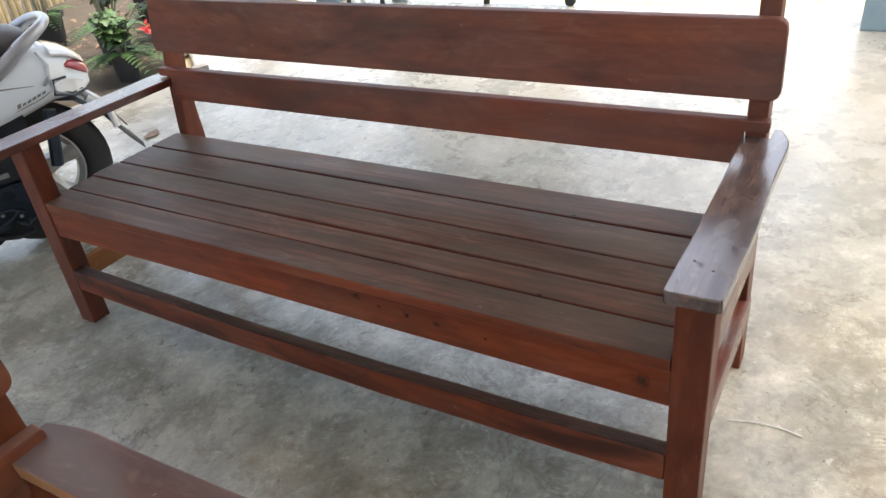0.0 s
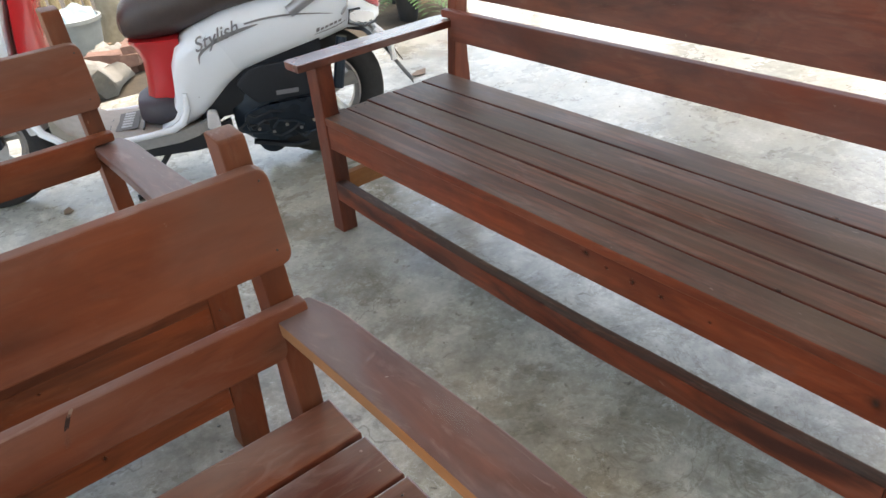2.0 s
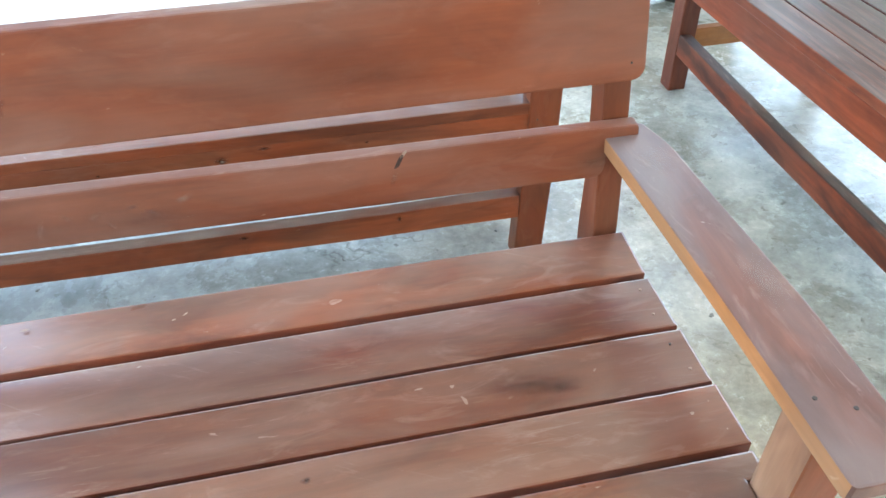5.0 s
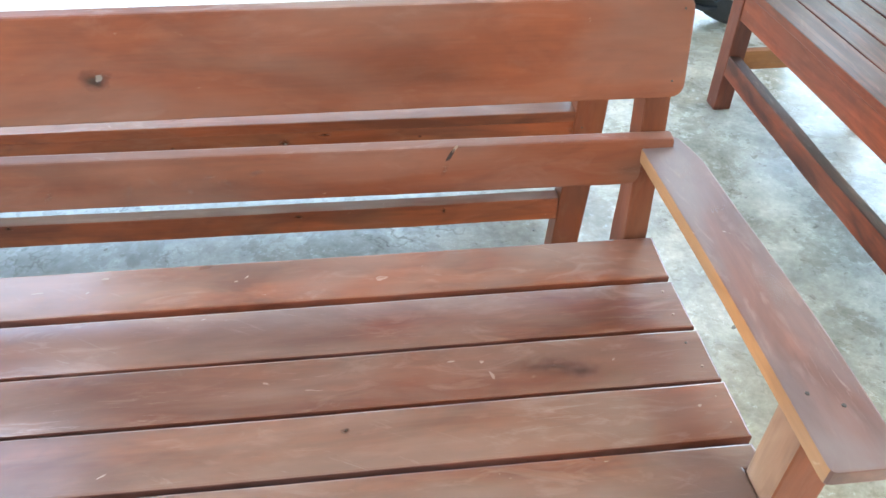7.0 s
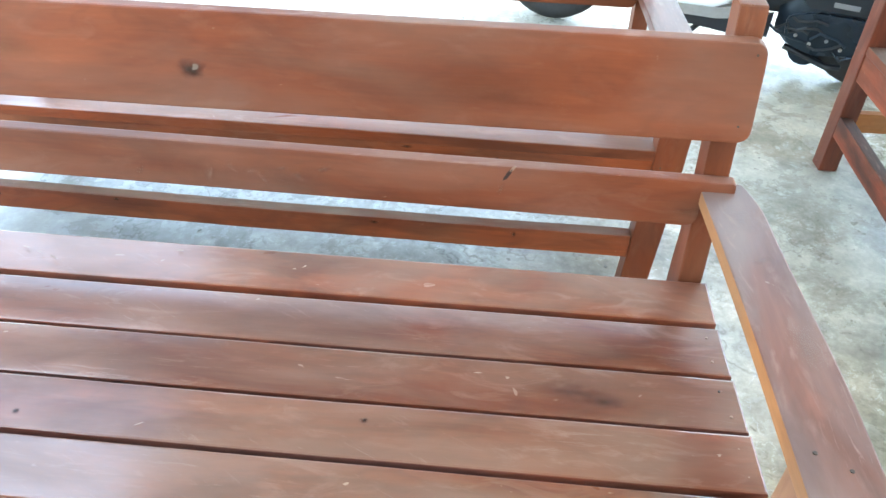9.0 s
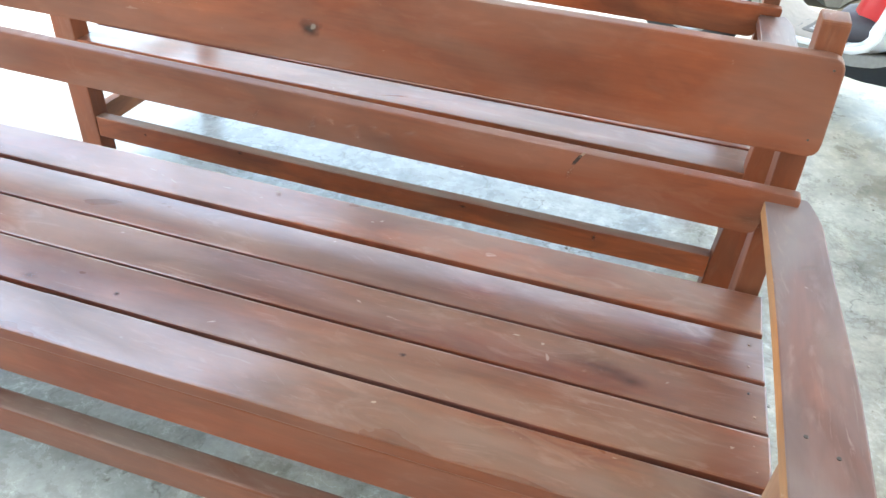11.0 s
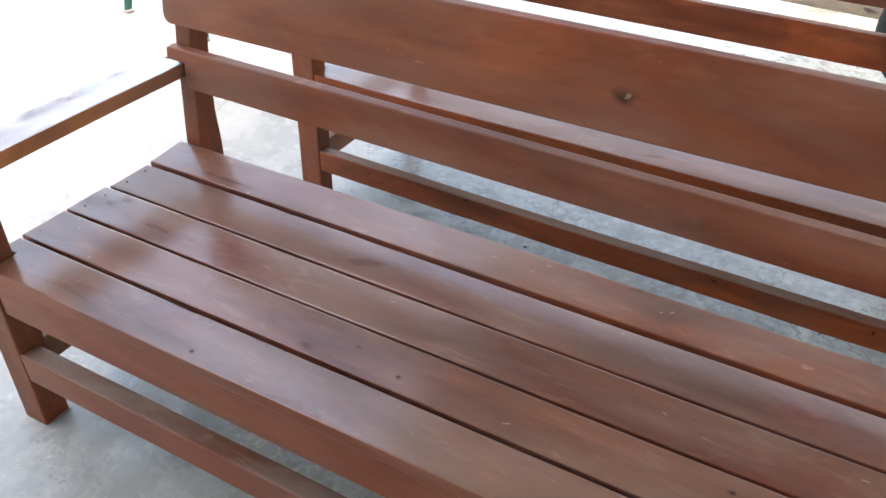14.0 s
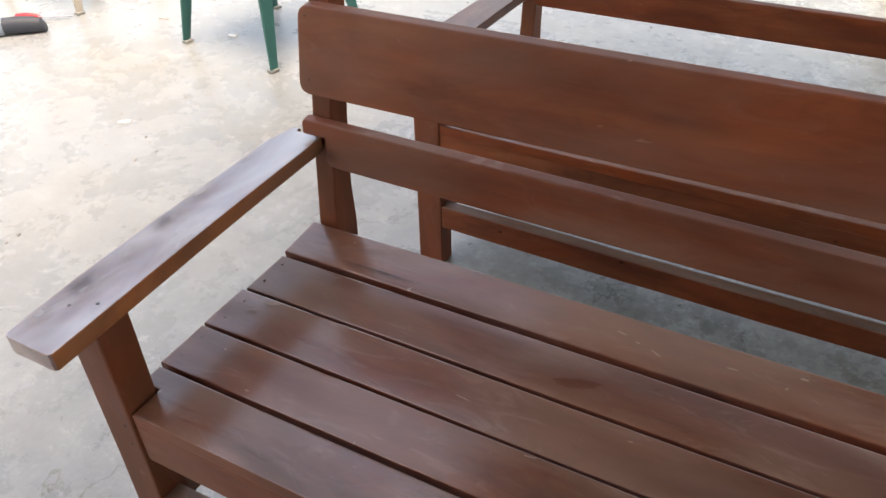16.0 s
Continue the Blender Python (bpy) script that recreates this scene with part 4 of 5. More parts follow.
    for k in range(6):
        part("name_bar", box(0.808, 0.845, 0.055 - 0.027 * k, 0.073 - 0.027 * k, 0.2455, 0.2475, 0.0008), TRIM_SILVER, plate, "pale bar")
    for k in (-1, 1):
        part("mat_rib", tube([(0.825 + k * 0.062, -0.09, 0.243), (0.825 + k * 0.058, -0.02, 0.244), (0.825 + k * 0.075, 0.01, 0.244), (0.825 + k * 0.058, 0.04, 0.244), (0.825 + k * 0.06, 0.11, 0.243)], 0.0035, 6), BLACK_PLASTIC, fb, "dark rib")
    for y in (-0.172, 0.172):
        part("edge_strip", tube([(0.592, y * 0.9, 0.36), (0.60, y * 0.92, 0.30), (0.622, y * 0.95, 0.262), (0.66, y * 0.98, 0.243), (0.74, y, 0.236), (0.85, y, 0.23), (1.0, y * 0.97, 0.24), (1.08, y * 0.9, 0.30), (1.12, y * 0.8, 0.38)], [0.008, 0.014, 0.016, 0.014, 0.0115, 0.011, 0.012, 0.014, 0.015], 10), WHITE, s, "white edge strip")
        part("side_trim", loft([[(x, y * f, z0), (x, y * (f - 0.1), z0), (x, y * (f - 0.1), z1), (x, y * f, z1)] for x, f, z0, z1 in ((0.525, 0.94, 0.232, 0.262), (0.58, 0.98, 0.206, 0.245), (0.64, 1.0, 0.194, 0.233), (0.76, 1.01, 0.188, 0.224), (0.9, 1.0, 0.188, 0.22), (1.0, 0.95, 0.2, 0.23))]), TRIM_SILVER, s, "dull silver side trim")
        part("lower_skirt", loft([[(x, y * f, z0), (x, y * f * 0.8, z0), (x, y * f * 0.8, z1), (x, y * f, z1)] for x, f, z0, z1 in ((0.46, 0.9, 0.16, 0.24), (0.6, 0.95, 0.15, 0.20), (0.9, 0.95, 0.16, 0.20), (1.02, 0.9, 0.2, 0.24))]), BLACK_PLASTIC, s)
    # engine, transmission case and fan cover on the near side
    eng = part("engine", loft([oval(x, h, a, b, 16, 3.5) for x, h, a, b in ((0.10, 0.08, 0.16, 0.31), (0.14, 0.115, 0.13, 0.33), (0.2, 0.125, 0.11, 0.34), (0.30, 0.13, 0.10, 0.37), (0.40, 0.125, 0.12, 0.38), (0.45, 0.10, 0.16, 0.34))]), ENGINE, s, "dark grimy engine casing")
    part("drive_cover", prism(round_corners([(0.09, 0.20), (0.14, 0.155), (0.30, 0.125), (0.40, 0.15), (0.42, 0.24), (0.33, 0.27), (0.16, 0.275), (0.10, 0.26)], 0.03), 0.03, lambda u, v, w: (u, 0.118 + w, v), 0.008), ENGINE, eng)
    part("air_box", prism(round_corners([(0.16, 0.285), (0.36, 0.28), (0.42, 0.36), (0.36, 0.41), (0.14, 0.42), (0.10, 0.34)], 0.02), 0.025, lambda u, v, w: (u, 0.122 + w, v), 0.008), BLACK_PLASTIC, eng)
    part("air_box_plate", box(0.205, 0.285, 0.1475, 0.149, 0.300, 0.316, 0.0), DECAL, eng)
    rnd = random.Random(4)
    for k in range(6):
        x = 0.12 + k * 0.05
        part("bolt", disc(bmesh.new(), (x, 0.149, 0.165 + 0.02 * (k % 2)), (0, 1, 0), 0.007, 0.004, 8), STEEL, eng)
    for k in range(7):
        x0 = rnd.uniform(0.12, 0.4)
        z0 = rnd.uniform(0.13, 0.26)
        pts = [(x0 + 0.03 * j + rnd.uniform(-0.01, 0.01), 0.152 + rnd.uniform(-0.004, 0.006), z0 + rnd.uniform(-0.02, 0.02)) for j in range(-2, 3)]
        part("cable", tube(pts, 0.0045, 6), BLACK_PLASTIC if k % 3 else ENGINE, eng)
    part("inner_fender", loft([[(x, -0.12, z0), (x, 0.12, z0), (x, 0.125, z1), (x, -0.125, z1)] for x, z0, z1 in ((0.10, 0.42, 0.47), (0.2, 0.36, 0.45), (0.34, 0.33, 0.43), (0.44, 0.27, 0.39), (0.52, 0.22, 0.33), (0.56, 0.2, 0.27))]), BLACK_PLASTIC, s)
    part("sump", lathe([(0.03, -0.09), (0.055, -0.08), (0.055, 0.08), (0.03, 0.09)], (0.33, 0.0, 0.115), (0, 1, 0), 16), ENGINE, eng)
    part("foot_peg", prism(round_corners([(0.495, 0.225), (0.545, 0.225), (0.535, 0.285), (0.50, 0.28)], 0.012), 0.05, lambda u, v, w: (u, 0.13 + w, v), 0.006), LAMP_CLEAR, s, "pale folded foot peg")
    part("side_stand", tube([(0.68, 0.11, 0.17), (0.75, 0.135, 0.09), (0.82, 0.155, 0.012), (0.845, 0.16, 0.008)], [0.011, 0.01, 0.01, 0.014], 8), BLACK_PLASTIC, s)
    part("centre_stand", tube([(0.40, 0.09, 0.12), (0.25, 0.11, 0.085), (0.20, 0.11, 0.09)], 0.011, 8), BLACK_PLASTIC, s)
    part("shock_absorber", tube([(0.06, 0.11, 0.28), (0.02, 0.10, 0.46)], 0.02, 10), ENGINE, s)
    # rear mudguard, flap, plate
    mg = part("mudguard", loft([[(x, -h, z), (x, h, z), (x, h * 0.8, z + 0.02), (x, -h * 0.8, z + 0.02)] for x, h, z in ((0.28, 0.06, 0.47), (0.1, 0.066, 0.50), (-0.06, 0.07, 0.46), (-0.13, 0.078, 0.39), (-0.19, 0.074, 0.29), (-0.235, 0.05, 0.225))]), BLACK_PLASTIC, s)
    part("number_plate", box(-0.003, 0.003, -0.07, 0.07, -0.045, 0.045, 0.001), GREY_PLASTIC, mg, "plain grey plate")
    mg.children[0].matrix_basis = pose(-0.175, 0, 0.37, 0, 30, 0)
    for y in (-0.075, 0.075):
        part("plate_bracket", tube([(-0.10, y, 0.46), (-0.155, y, 0.40), (-0.165, y, 0.34)], 0.014, 8), LAMP_CLEAR, mg)
    # lamps
    part("tail_lamp", loft([section(*r, 2.2) for r in ((-0.144, 0.024, 0.522, 0.548), (-0.13, 0.057, 0.522, 0.57), (-0.107, 0.0765, 0.536, 0.588), (-0.085, 0.0885, 0.552, 0.598), (-0.07, 0.09, 0.565, 0.592))]), LAMP_RED, s, "red tail lamp")
    part("tail_lens", loft([section(*r, 2.4) for r in ((-0.135, 0.03, 0.556, 0.582), (-0.115, 0.062, 0.578, 0.604), (-0.085, 0.084, 0.596, 0.628), (-0.04, 0.098, 0.606, 0.648))]), LAMP_CLEAR, s, "clear lens above the tail lamp")
    for y in (-1, 1):
        part("rear_indicator", loft([[(x, y * (h - 0.012), z0), (x, y * (h + 0.006), z0), (x, y * (h + 0.006), z1), (x, y * (h - 0.012), z1)] for x, h, z0, z1 in ((-0.112, 0.055, 0.492, 0.515), (-0.085, 0.082, 0.49, 0.53), (-0.045, 0.104, 0.50, 0.545), (-0.02, 0.114, 0.515, 0.54))]), LAMP_CLEAR, s, "clear rear indicator")
        part("indicator_trim", tube([(-0.118, y * 0.06, 0.486), (-0.07, y * 0.097, 0.483), (-0.01, y * 0.119, 0.505), (-0.02, y * 0.118, 0.55), (-0.06, y * 0.103, 0.548)], 0.004, 6), BLACK_PLASTIC, s)
        part("indicator_trim", tube([(-0.10, y * 0.072, 0.494), (-0.065, y * 0.1, 0.493), (-0.03, y * 0.113, 0.512), (-0.035, y * 0.112, 0.535)], 0.0028, 6), BLACK_PLASTIC, s)
    ctrl = [(0.19, 0.14, 0.578), (0.11, 0.137, 0.622), (0.035, 0.126, 0.672), (-0.03, 0.1, 0.706), (-0.062, 0.05, 0.718), (-0.068, 0.0, 0.72)]
    ctrl += [(x, -y, z) for x, y, z in ctrl[-2::-1]]
    girth = [0.02, 0.023, 0.021, 0.018, 0.016, 0.016, 0.016, 0.018, 0.021, 0.023, 0.02]
    pts, rad = [], []
    for i in range(len(ctrl) - 1):
        p = [Vector(ctrl[max(0, min(len(ctrl) - 1, j))]) for j in (i - 1, i, i + 1, i + 2)]
        for k in range(5):
            f = k / 5
            pts.append(0.5 * (2 * p[1] + (p[2] - p[0]) * f + (2 * p[0] - 5 * p[1] + 4 * p[2] - p[3]) * f * f + (3 * p[1] - p[0] - 3 * p[2] + p[3]) * f ** 3))
            rad.append(girth[i] + (girth[i + 1] - girth[i]) * f)
    part("grab_rail", tube(pts + [Vector(ctrl[-1])], rad + [girth[-1]], 14), SILVER, s, "grey metal grab rail")
    # front shield, leg guard, mudguard, fork, handlebar, lamp
    part("front_shield", loft([[(x + 0.05 * math.cos(a) * 0.4, hw * math.sin(a), z) for a in [math.pi * (k / 10 - 0.5) for k in range(11)]] + [(x - 0.05 + 0.02 * abs(math.sin(a)), hw * 0.94 * math.sin(a), z) for a in [math.pi * (0.5 - k / 10) for k in range(11)]]
                              for x, hw, z in ((1.13, 0.10, 0.28), (1.13, 0.15, 0.36), (1.12, 0.19, 0.5), (1.10, 0.20, 0.65), (1.07, 0.17, 0.8), (1.04, 0.12, 0.9))]), WHITE, s, "white front leg shield")
    part("inner_shield", loft([oval(x, hw, z - 0.001, z + 0.001, 12, 2.4) and [(x + dx, dy * hw, z) for dx, dy in ((-0.03, -1), (-0.065, -0.6), (-0.075, 0), (-0.065, 0.6), (-0.03, 1), (0.0, 0.5), (0.0, -0.5))] for x, hw, z in ((1.11, 0.12, 0.34), (1.10, 0.165, 0.45), (1.08, 0.175, 0.6), (1.06, 0.155, 0.75), (1.04, 0.11, 0.86))]), RED_PAINT, s, "red inner leg shield")
    part("front_mudguard", loft([[(1.33 + 0.275 * math.cos(a) + 0.0, 0.062 * math.sin(b), 0.245 + (0.275 + 0.02 * math.cos(b)) * math.sin(a)) for b in [math.pi * (k / 8 - 0.5) for k in range(9)]] for a in [radians(d) for d in (20, 45, 70, 95, 120, 145)]], caps=False), WHITE, s, "white front mudguard")
    for y in (-0.065, 0.065):
        part("fork_leg", tube([(1.33, y, 0.245), (1.25, y, 0.46), (1.18, y * 0.7, 0.66)], 0.019, 10), SILVER, s)
    part("brake_caliper", prism(round_corners([(1.24, 0.24), (1.30, 0.23), (1.31, 0.31), (1.25, 0.32)], 0.012), 0.03, lambda u, v, w: (u, 0.045 + w, v), 0.006), ENGINE, s)
    part("brake_disc", lathe([(0.05, 0.04), (0.095, 0.04), (0.095, 0.044), (0.05, 0.044)], (1.33, 0, 0.245), (0, 1, 0), 28, closed=True), STEEL, s)
    part("handlebar", tube([(0.92, 0.33, 0.93), (1.0, 0.2, 0.96), (1.05, 0.0, 0.95), (1.0, -0.2, 0.96), (0.92, -0.33, 0.93)], 0.016, 8), BLACK_PLASTIC, s)
    part("handlebar_cover", loft([oval(x, hw, a, b, 12, 2.4) for x, hw, a, b in ((0.97, 0.08, 0.93, 0.99), (1.02, 0.12, 0.9, 1.02), (1.08, 0.11, 0.89, 1.01), (1.13, 0.06, 0.9, 0.98))]), WHITE, s)
    part("headlamp", lathe([(0.02, 0.03), (0.055, 0.022), (0.065, 0.0), (0.05, -0.03)], (1.135, 0, 0.94), (1, 0, 0), 20), LAMP_CLEAR, s)
    for y in (-1, 1):
        part("mirror", tube([(0.98, y * 0.2, 0.97), (0.97, y * 0.25, 1.07)], 0.006, 6), BLACK_PLASTIC, s)
    # lettering and swoosh on the side panel
    for y in (1,):
        txt = bpy.data.curves.new("lettering", "FONT")
        txt.body = "Stylish"
        txt.size = 0.064
        txt.shear = 0.5
        txt.offset = 0.0004
        txt.extrude = 0.0008
        txt.materials.append(DECAL)
        ob = new("lettering", txt)
        ob.parent = body
        ob.matrix_basis = Matrix.Translation((0.522, 0.1575, 0.492)) @ Matrix(((-1, 0, 0, 0), (0, 0, 1, 0), (0, 1, 0, 0), (0, 0, 0, 1))) @ pose(0, 0, 0, 0, -1.5, 17)
        tagged(ob, "grey slanted lettering")
        stripe("swoosh", [(0.518, 0.452), (0.51, 0.482), (0.47, 0.512), (0.41, 0.533), (0.35, 0.547), (0.30, 0.556)], [0.0008, 0.004, 0.0065, 0.0065, 0.005, 0.001], DECAL, "grey swoosh stripe")
        stripe("swoosh", [(0.345, 0.562), (0.28, 0.57), (0.2, 0.571), (0.12, 0.563), (0.04, 0.549)], [0.0028, 0.0034, 0.0028, 0.002, 0.0006], DECAL, "thin dark line")
        for k in range(6):
            u0, v0, tall = 0.108 - 0.0165 * k, 0.494 + 0.0042 * k, 0.016 if k == 0 else 0.0105
            bar = [(u0, v0), (u0 - 0.0115, v0 + 0.002), (u0 - 0.015, v0 + tall), (u0 - 0.0035, v0 + tall - 0.002)]
            part("name_bar", prism(bar, 0.002, lambda u, v, w: (u, skin(u, v) + w, v), 0.0), DECAL, body, "small grey emblem bar")
        stripe("swoosh", [(0.115, 0.486), (0.07, 0.4945), (0.03, 0.503), (-0.005, 0.517)], [0.0006, 0.0014, 0.0014, 0.0005], DECAL, "thin grey line under the emblem")
        stripe("swoosh", [(0.548, 0.34), (0.545, 0.3), (0.555, 0.27), (0.575, 0.245)], [0.0006, 0.004, 0.005, 0.002], DECAL, "grey swoosh stripe")
        part("panel_seam", tube([(0.0, 0.112, 0.645), (-0.02, 0.113, 0.60), (-0.012, 0.1165, 0.565), (0.01, 0.122, 0.54)], 0.0045, 6), SILVER, body, "grey trim line")
    return s


scooter(pose(1.902, 1.609, 0, 0, 0, 155.5))


# ---- plastic chairs ----
def plastic_chair(name, m, label, material):
    c = thing(name, m, label, "chair", "plastic chairs")
    part("seat", prism(round_corners([(-0.21, -0.2), (0.21, -0.2), (0.2, 0.2), (-0.2, 0.2)], 0.05), 0.02, lambda u, v, w: (u, v, 0.42 + w), 0.006), material, c)
    for sx in (-1, 1):
        for sy, fy in ((-1, -0.235), (1, 0.26)):
            x1, x0, y0 = sx * 0.262, sx * 0.2, sy * 0.17
            secs = []
            for t in (0.0, 0.35, 0.7, 1.0):
                x, y, z = x1 + (x0 - x1) * t, fy + (y0 - fy) * t, 0.425 * t
                w = 0.017 + 0.02 * t
                secs.append([(x + sx * w * 0.6, y - w, z), (x + sx * w * 0.6, y + w, z), (x + sx * w * 0.2, y + w, z), (x - sx * w * 0.2, y + w * 0.3, z), (x - sx * w * 0.2, y - w * 0.3, z), (x + sx * w * 0.2, y - w, z)])
            leg = part("leg", loft(secs), material, c)
            part("foot_cap", box(x1 - 0.013, x1 + 0.016, fy - 0.018, fy + 0.018, 0.0, 0.012, 0.002), STONE, leg)
        part("armrest", tube([(sx * 0.20, -0.19, 0.43), (sx * 0.25, -0.2, 0.6), (sx * 0.26, -0.08, 0.64), (sx * 0.25, 0.1, 0.64), (sx * 0.2, 0.23, 0.62)], 0.02, 8), material, c)
    part("backrest", prism(round_corners([(-0.2, 0.44), (0.2, 0.44), (0.22, 0.82), (-0.22, 0.82)], 0.08), 0.018, lambda u, v, w: (u, 0.2 + 0.18 * (v - 0.44) + 0.12 * u * u + w, v), 0.005), material, c)
    return c


plastic_chair("plastic_chair", pose(-2.166, 1.482, 0, 0, 0, -10), "dark green plastic armchair on the concrete floor", GREEN_PLASTIC)
plastic_chair("plastic_chair", pose(-3.42, 1.59, 0, 0, 0, -2), "taupe plastic armchair on the concrete floor", TAUPE)

# ---- things lying on the floor ----
t = thing("hand_tool", pose(-3.32, 1.195, 0, 0, 0, 28), "red-handled steel tool lying on the floor", "tool")
part("handle", loft([oval(x, h, 0.006, 0.006 + 2 * h, 12, 2.2) for x, h in ((-0.06, 0.006), (-0.05, 0.012), (-0.01, 0.014), (0.04, 0.011), (0.06, 0.007))]), TOOL_RED, t, "red plastic handle")
part("shaft", tube([(0.05, 0.004, 0.016), (0.2, 0.008, 0.010)], 0.004, 8), STEEL, t)
part("second_shaft", tube([(0.05, -0.006, 0.018), (0.19, -0.016, 0.012)], 0.003, 8), STEEL, t)
t = thing("power_tool", pose(-3.238, 1.047, 0, 0, 0, 38), "dark grey rubber-ended power tool lying on the floor", "tool")
part("grip", loft([oval(x, h, 0.002, 0.002 + 2 * h, 14, 2.4) for x, h in ((-0.02, 0.034), (0.04, 0.036), (0.10, 0.033), (0.13, 0.028), (0.145, 0.016))]), TOOL_DARK, t, "black rubber grip")
part("housing", loft([oval(x, h, 0.0, 2 * h, 14, 2.8) for x, h in ((-0.16, 0.03), (-0.13, 0.04), (-0.06, 0.038), (-0.021, 0.036))]), plain("steel_blue_housing", (0.25, 0.3, 0.36), 0.4, 0.2), t, "grey housing")


def scrap(name, x, y, rz, pts, material, label, thick=0.003, curl=0.0):
    bm = prism(pts, thick, lambda u, v, w: (u, v, w + curl * (u * u + v * v) * 40), 0.0)
    ob = part(name, bm, material, None, "", False)
    ob.matrix_world = pose(x, y, 0.0005, 0, 0, rz)
    return tagged(ob, label, "litter")


CHIP = [(-0.02, -0.006), (0.018, -0.008), (0.022, 0.005), (-0.016, 0.008)]
scrap("wood_chip", -2.157, 0.653, 40, CHIP, PAPER, "pale wood chip lying on the concrete floor", 0.004)
scrap("wood_chip", -2.337, 1.428, 10, CHIP, PAPER, "pale wood chip lying near a chair leg", 0.005)
scrap("wood_chip", -2.759, 1.46, 15, [(-0.025, -0.003), (0.024, -0.004), (0.026, 0.003), (-0.02, 0.004)], TAUPE, "thin brown splinter lying on the floor", 0.003)
scrap("dead_leaf", 2.575, 2.097, 20, [(-0.06, -0.01), (0.0, -0.035), (0.06, 0.0), (0.02, 0.03), (-0.04, 0.02)], DRY_LEAF, "brown dry leaf on the concrete floor", 0.002, 0.05)
scrap("dead_leaf", 0.844, 1.92, 70, [(-0.03, -0.005), (0.0, -0.018), (0.032, 0.0), (0.012, 0.016), (-0.02, 0.012)], DRY_LEAF, "small crumpled dry leaf on the floor", 0.002, 0.12)
wire = part("wire", tube([(1.80, -0.63, 0.003), (1.815, -0.68, 0.003), (1.82, -0.73, 0.003), (1.812, -0.775, 0.003)], 0.0016, 6), PAPER)
tagged(wire, "short pale bent wire on the concrete floor", "wire")
rnd = random.Random(11)
bm = bmesh.new()
for k in range(170):
    x, y = rnd.uniform(-3.3, 3.2), rnd.uniform(-0.9, 2.6)
    r = rnd.uniform(0.002, 0.006)
    disc(bm, (x, y, 0.0008), (rnd.uniform(-0.2, 0.2), rnd.uniform(-0.2, 0.2), 1), r, r * 0.5, 5, rnd.uniform(0.7, 1.8))
grit = part("grit", bm, STONE)
tagged(grit, "scattered grit and crumbs on the concrete floor", "grit", kind="stuff")

# ---- planted strip, fence and yard ----
bm = bmesh.new()
nx, ny = 60, 34
grid = {}
for i in range(nx + 1):
    for j in range(ny + 1):
        x = -2.0 + 7.0 * i / nx
        edge = 3.0 - 0.075 * (x - 2.6) if x < 2.6 else (3.0 - 0.24 * (x - 2.6) if x < 3.4 else min(3.17, 2.81 + 1.2 * (x - 3.4)))
        y = edge + (7.4 - edge) * (j / ny) ** 1.4
        z = -0.06 + 0.05 * min(1, j / 3) + (0.035 * noise.noise(Vector((x * 3, y * 3, 0))) + 0.02 * noise.noise(Vector((x * 11, y * 11, 4)))) * min(1, j / 2)
        grid[i, j] = bm.verts.new((x, y, z))
for i in range(nx):
    for j in range(ny):
        bm.faces.new((grid[i, j], grid[i + 1, j], grid[i + 1, j + 1], grid[i, j + 1]))
bed = structure(part("planting_bed", bm, SOIL))
tagged(bed, "uneven dark garden soil with leaf litter", "soil")


def leaf(bm, base, direction, length, width, droop=0.3):
    """One folded leaf with a pointed tip."""
    d = Vector(direction).normalized()
    side = d.cross(Vector((0, 0, 1)))
    if side.length < 0.05:
        side = Vector((1, 0, 0))
    side.normalize()
    up = side.cross(d)
    b = Vector(base)
    prev = None
    for t, w in ((0.0, 0.08), (0.3, 0.8), (0.6, 1.0), (0.85, 0.55), (1.0, 0.02)):
        c = b + d * length * t - Vector((0, 0, droop * length * t * t))
        row = [bm.verts.new(c - side * width * w * 0.5 + up * width * w * 0.12), bm.verts.new(c), bm.verts.new(c + side * width * w * 0.5 + up * width * w * 0.12)]
        if prev:
            bm.faces.new((prev[0], prev[1], row[1], row[0]))
            bm.faces.new((prev[1], prev[2], row[2], row[1]))
        prev = row


def fern(bm, base, direction, length, droop):
    d = Vector(direction).normalized()
    side = d.cross(Vector((0, 0, 1))).normalized()
    n = 16
    for k in range(2, n):
        t = k / n
        p = Vector(base) + d * length * t + Vector((0, 0, -droop * length * t * t))
        r = length * 0.2 * math.sin(math.pi * min(1, t * 0.9 + 0.1)) + 0.01
        for s in (-1, 1):
            leaf(bm, p, side * s + d * 0.35, r, r * 0.28, 0.25)


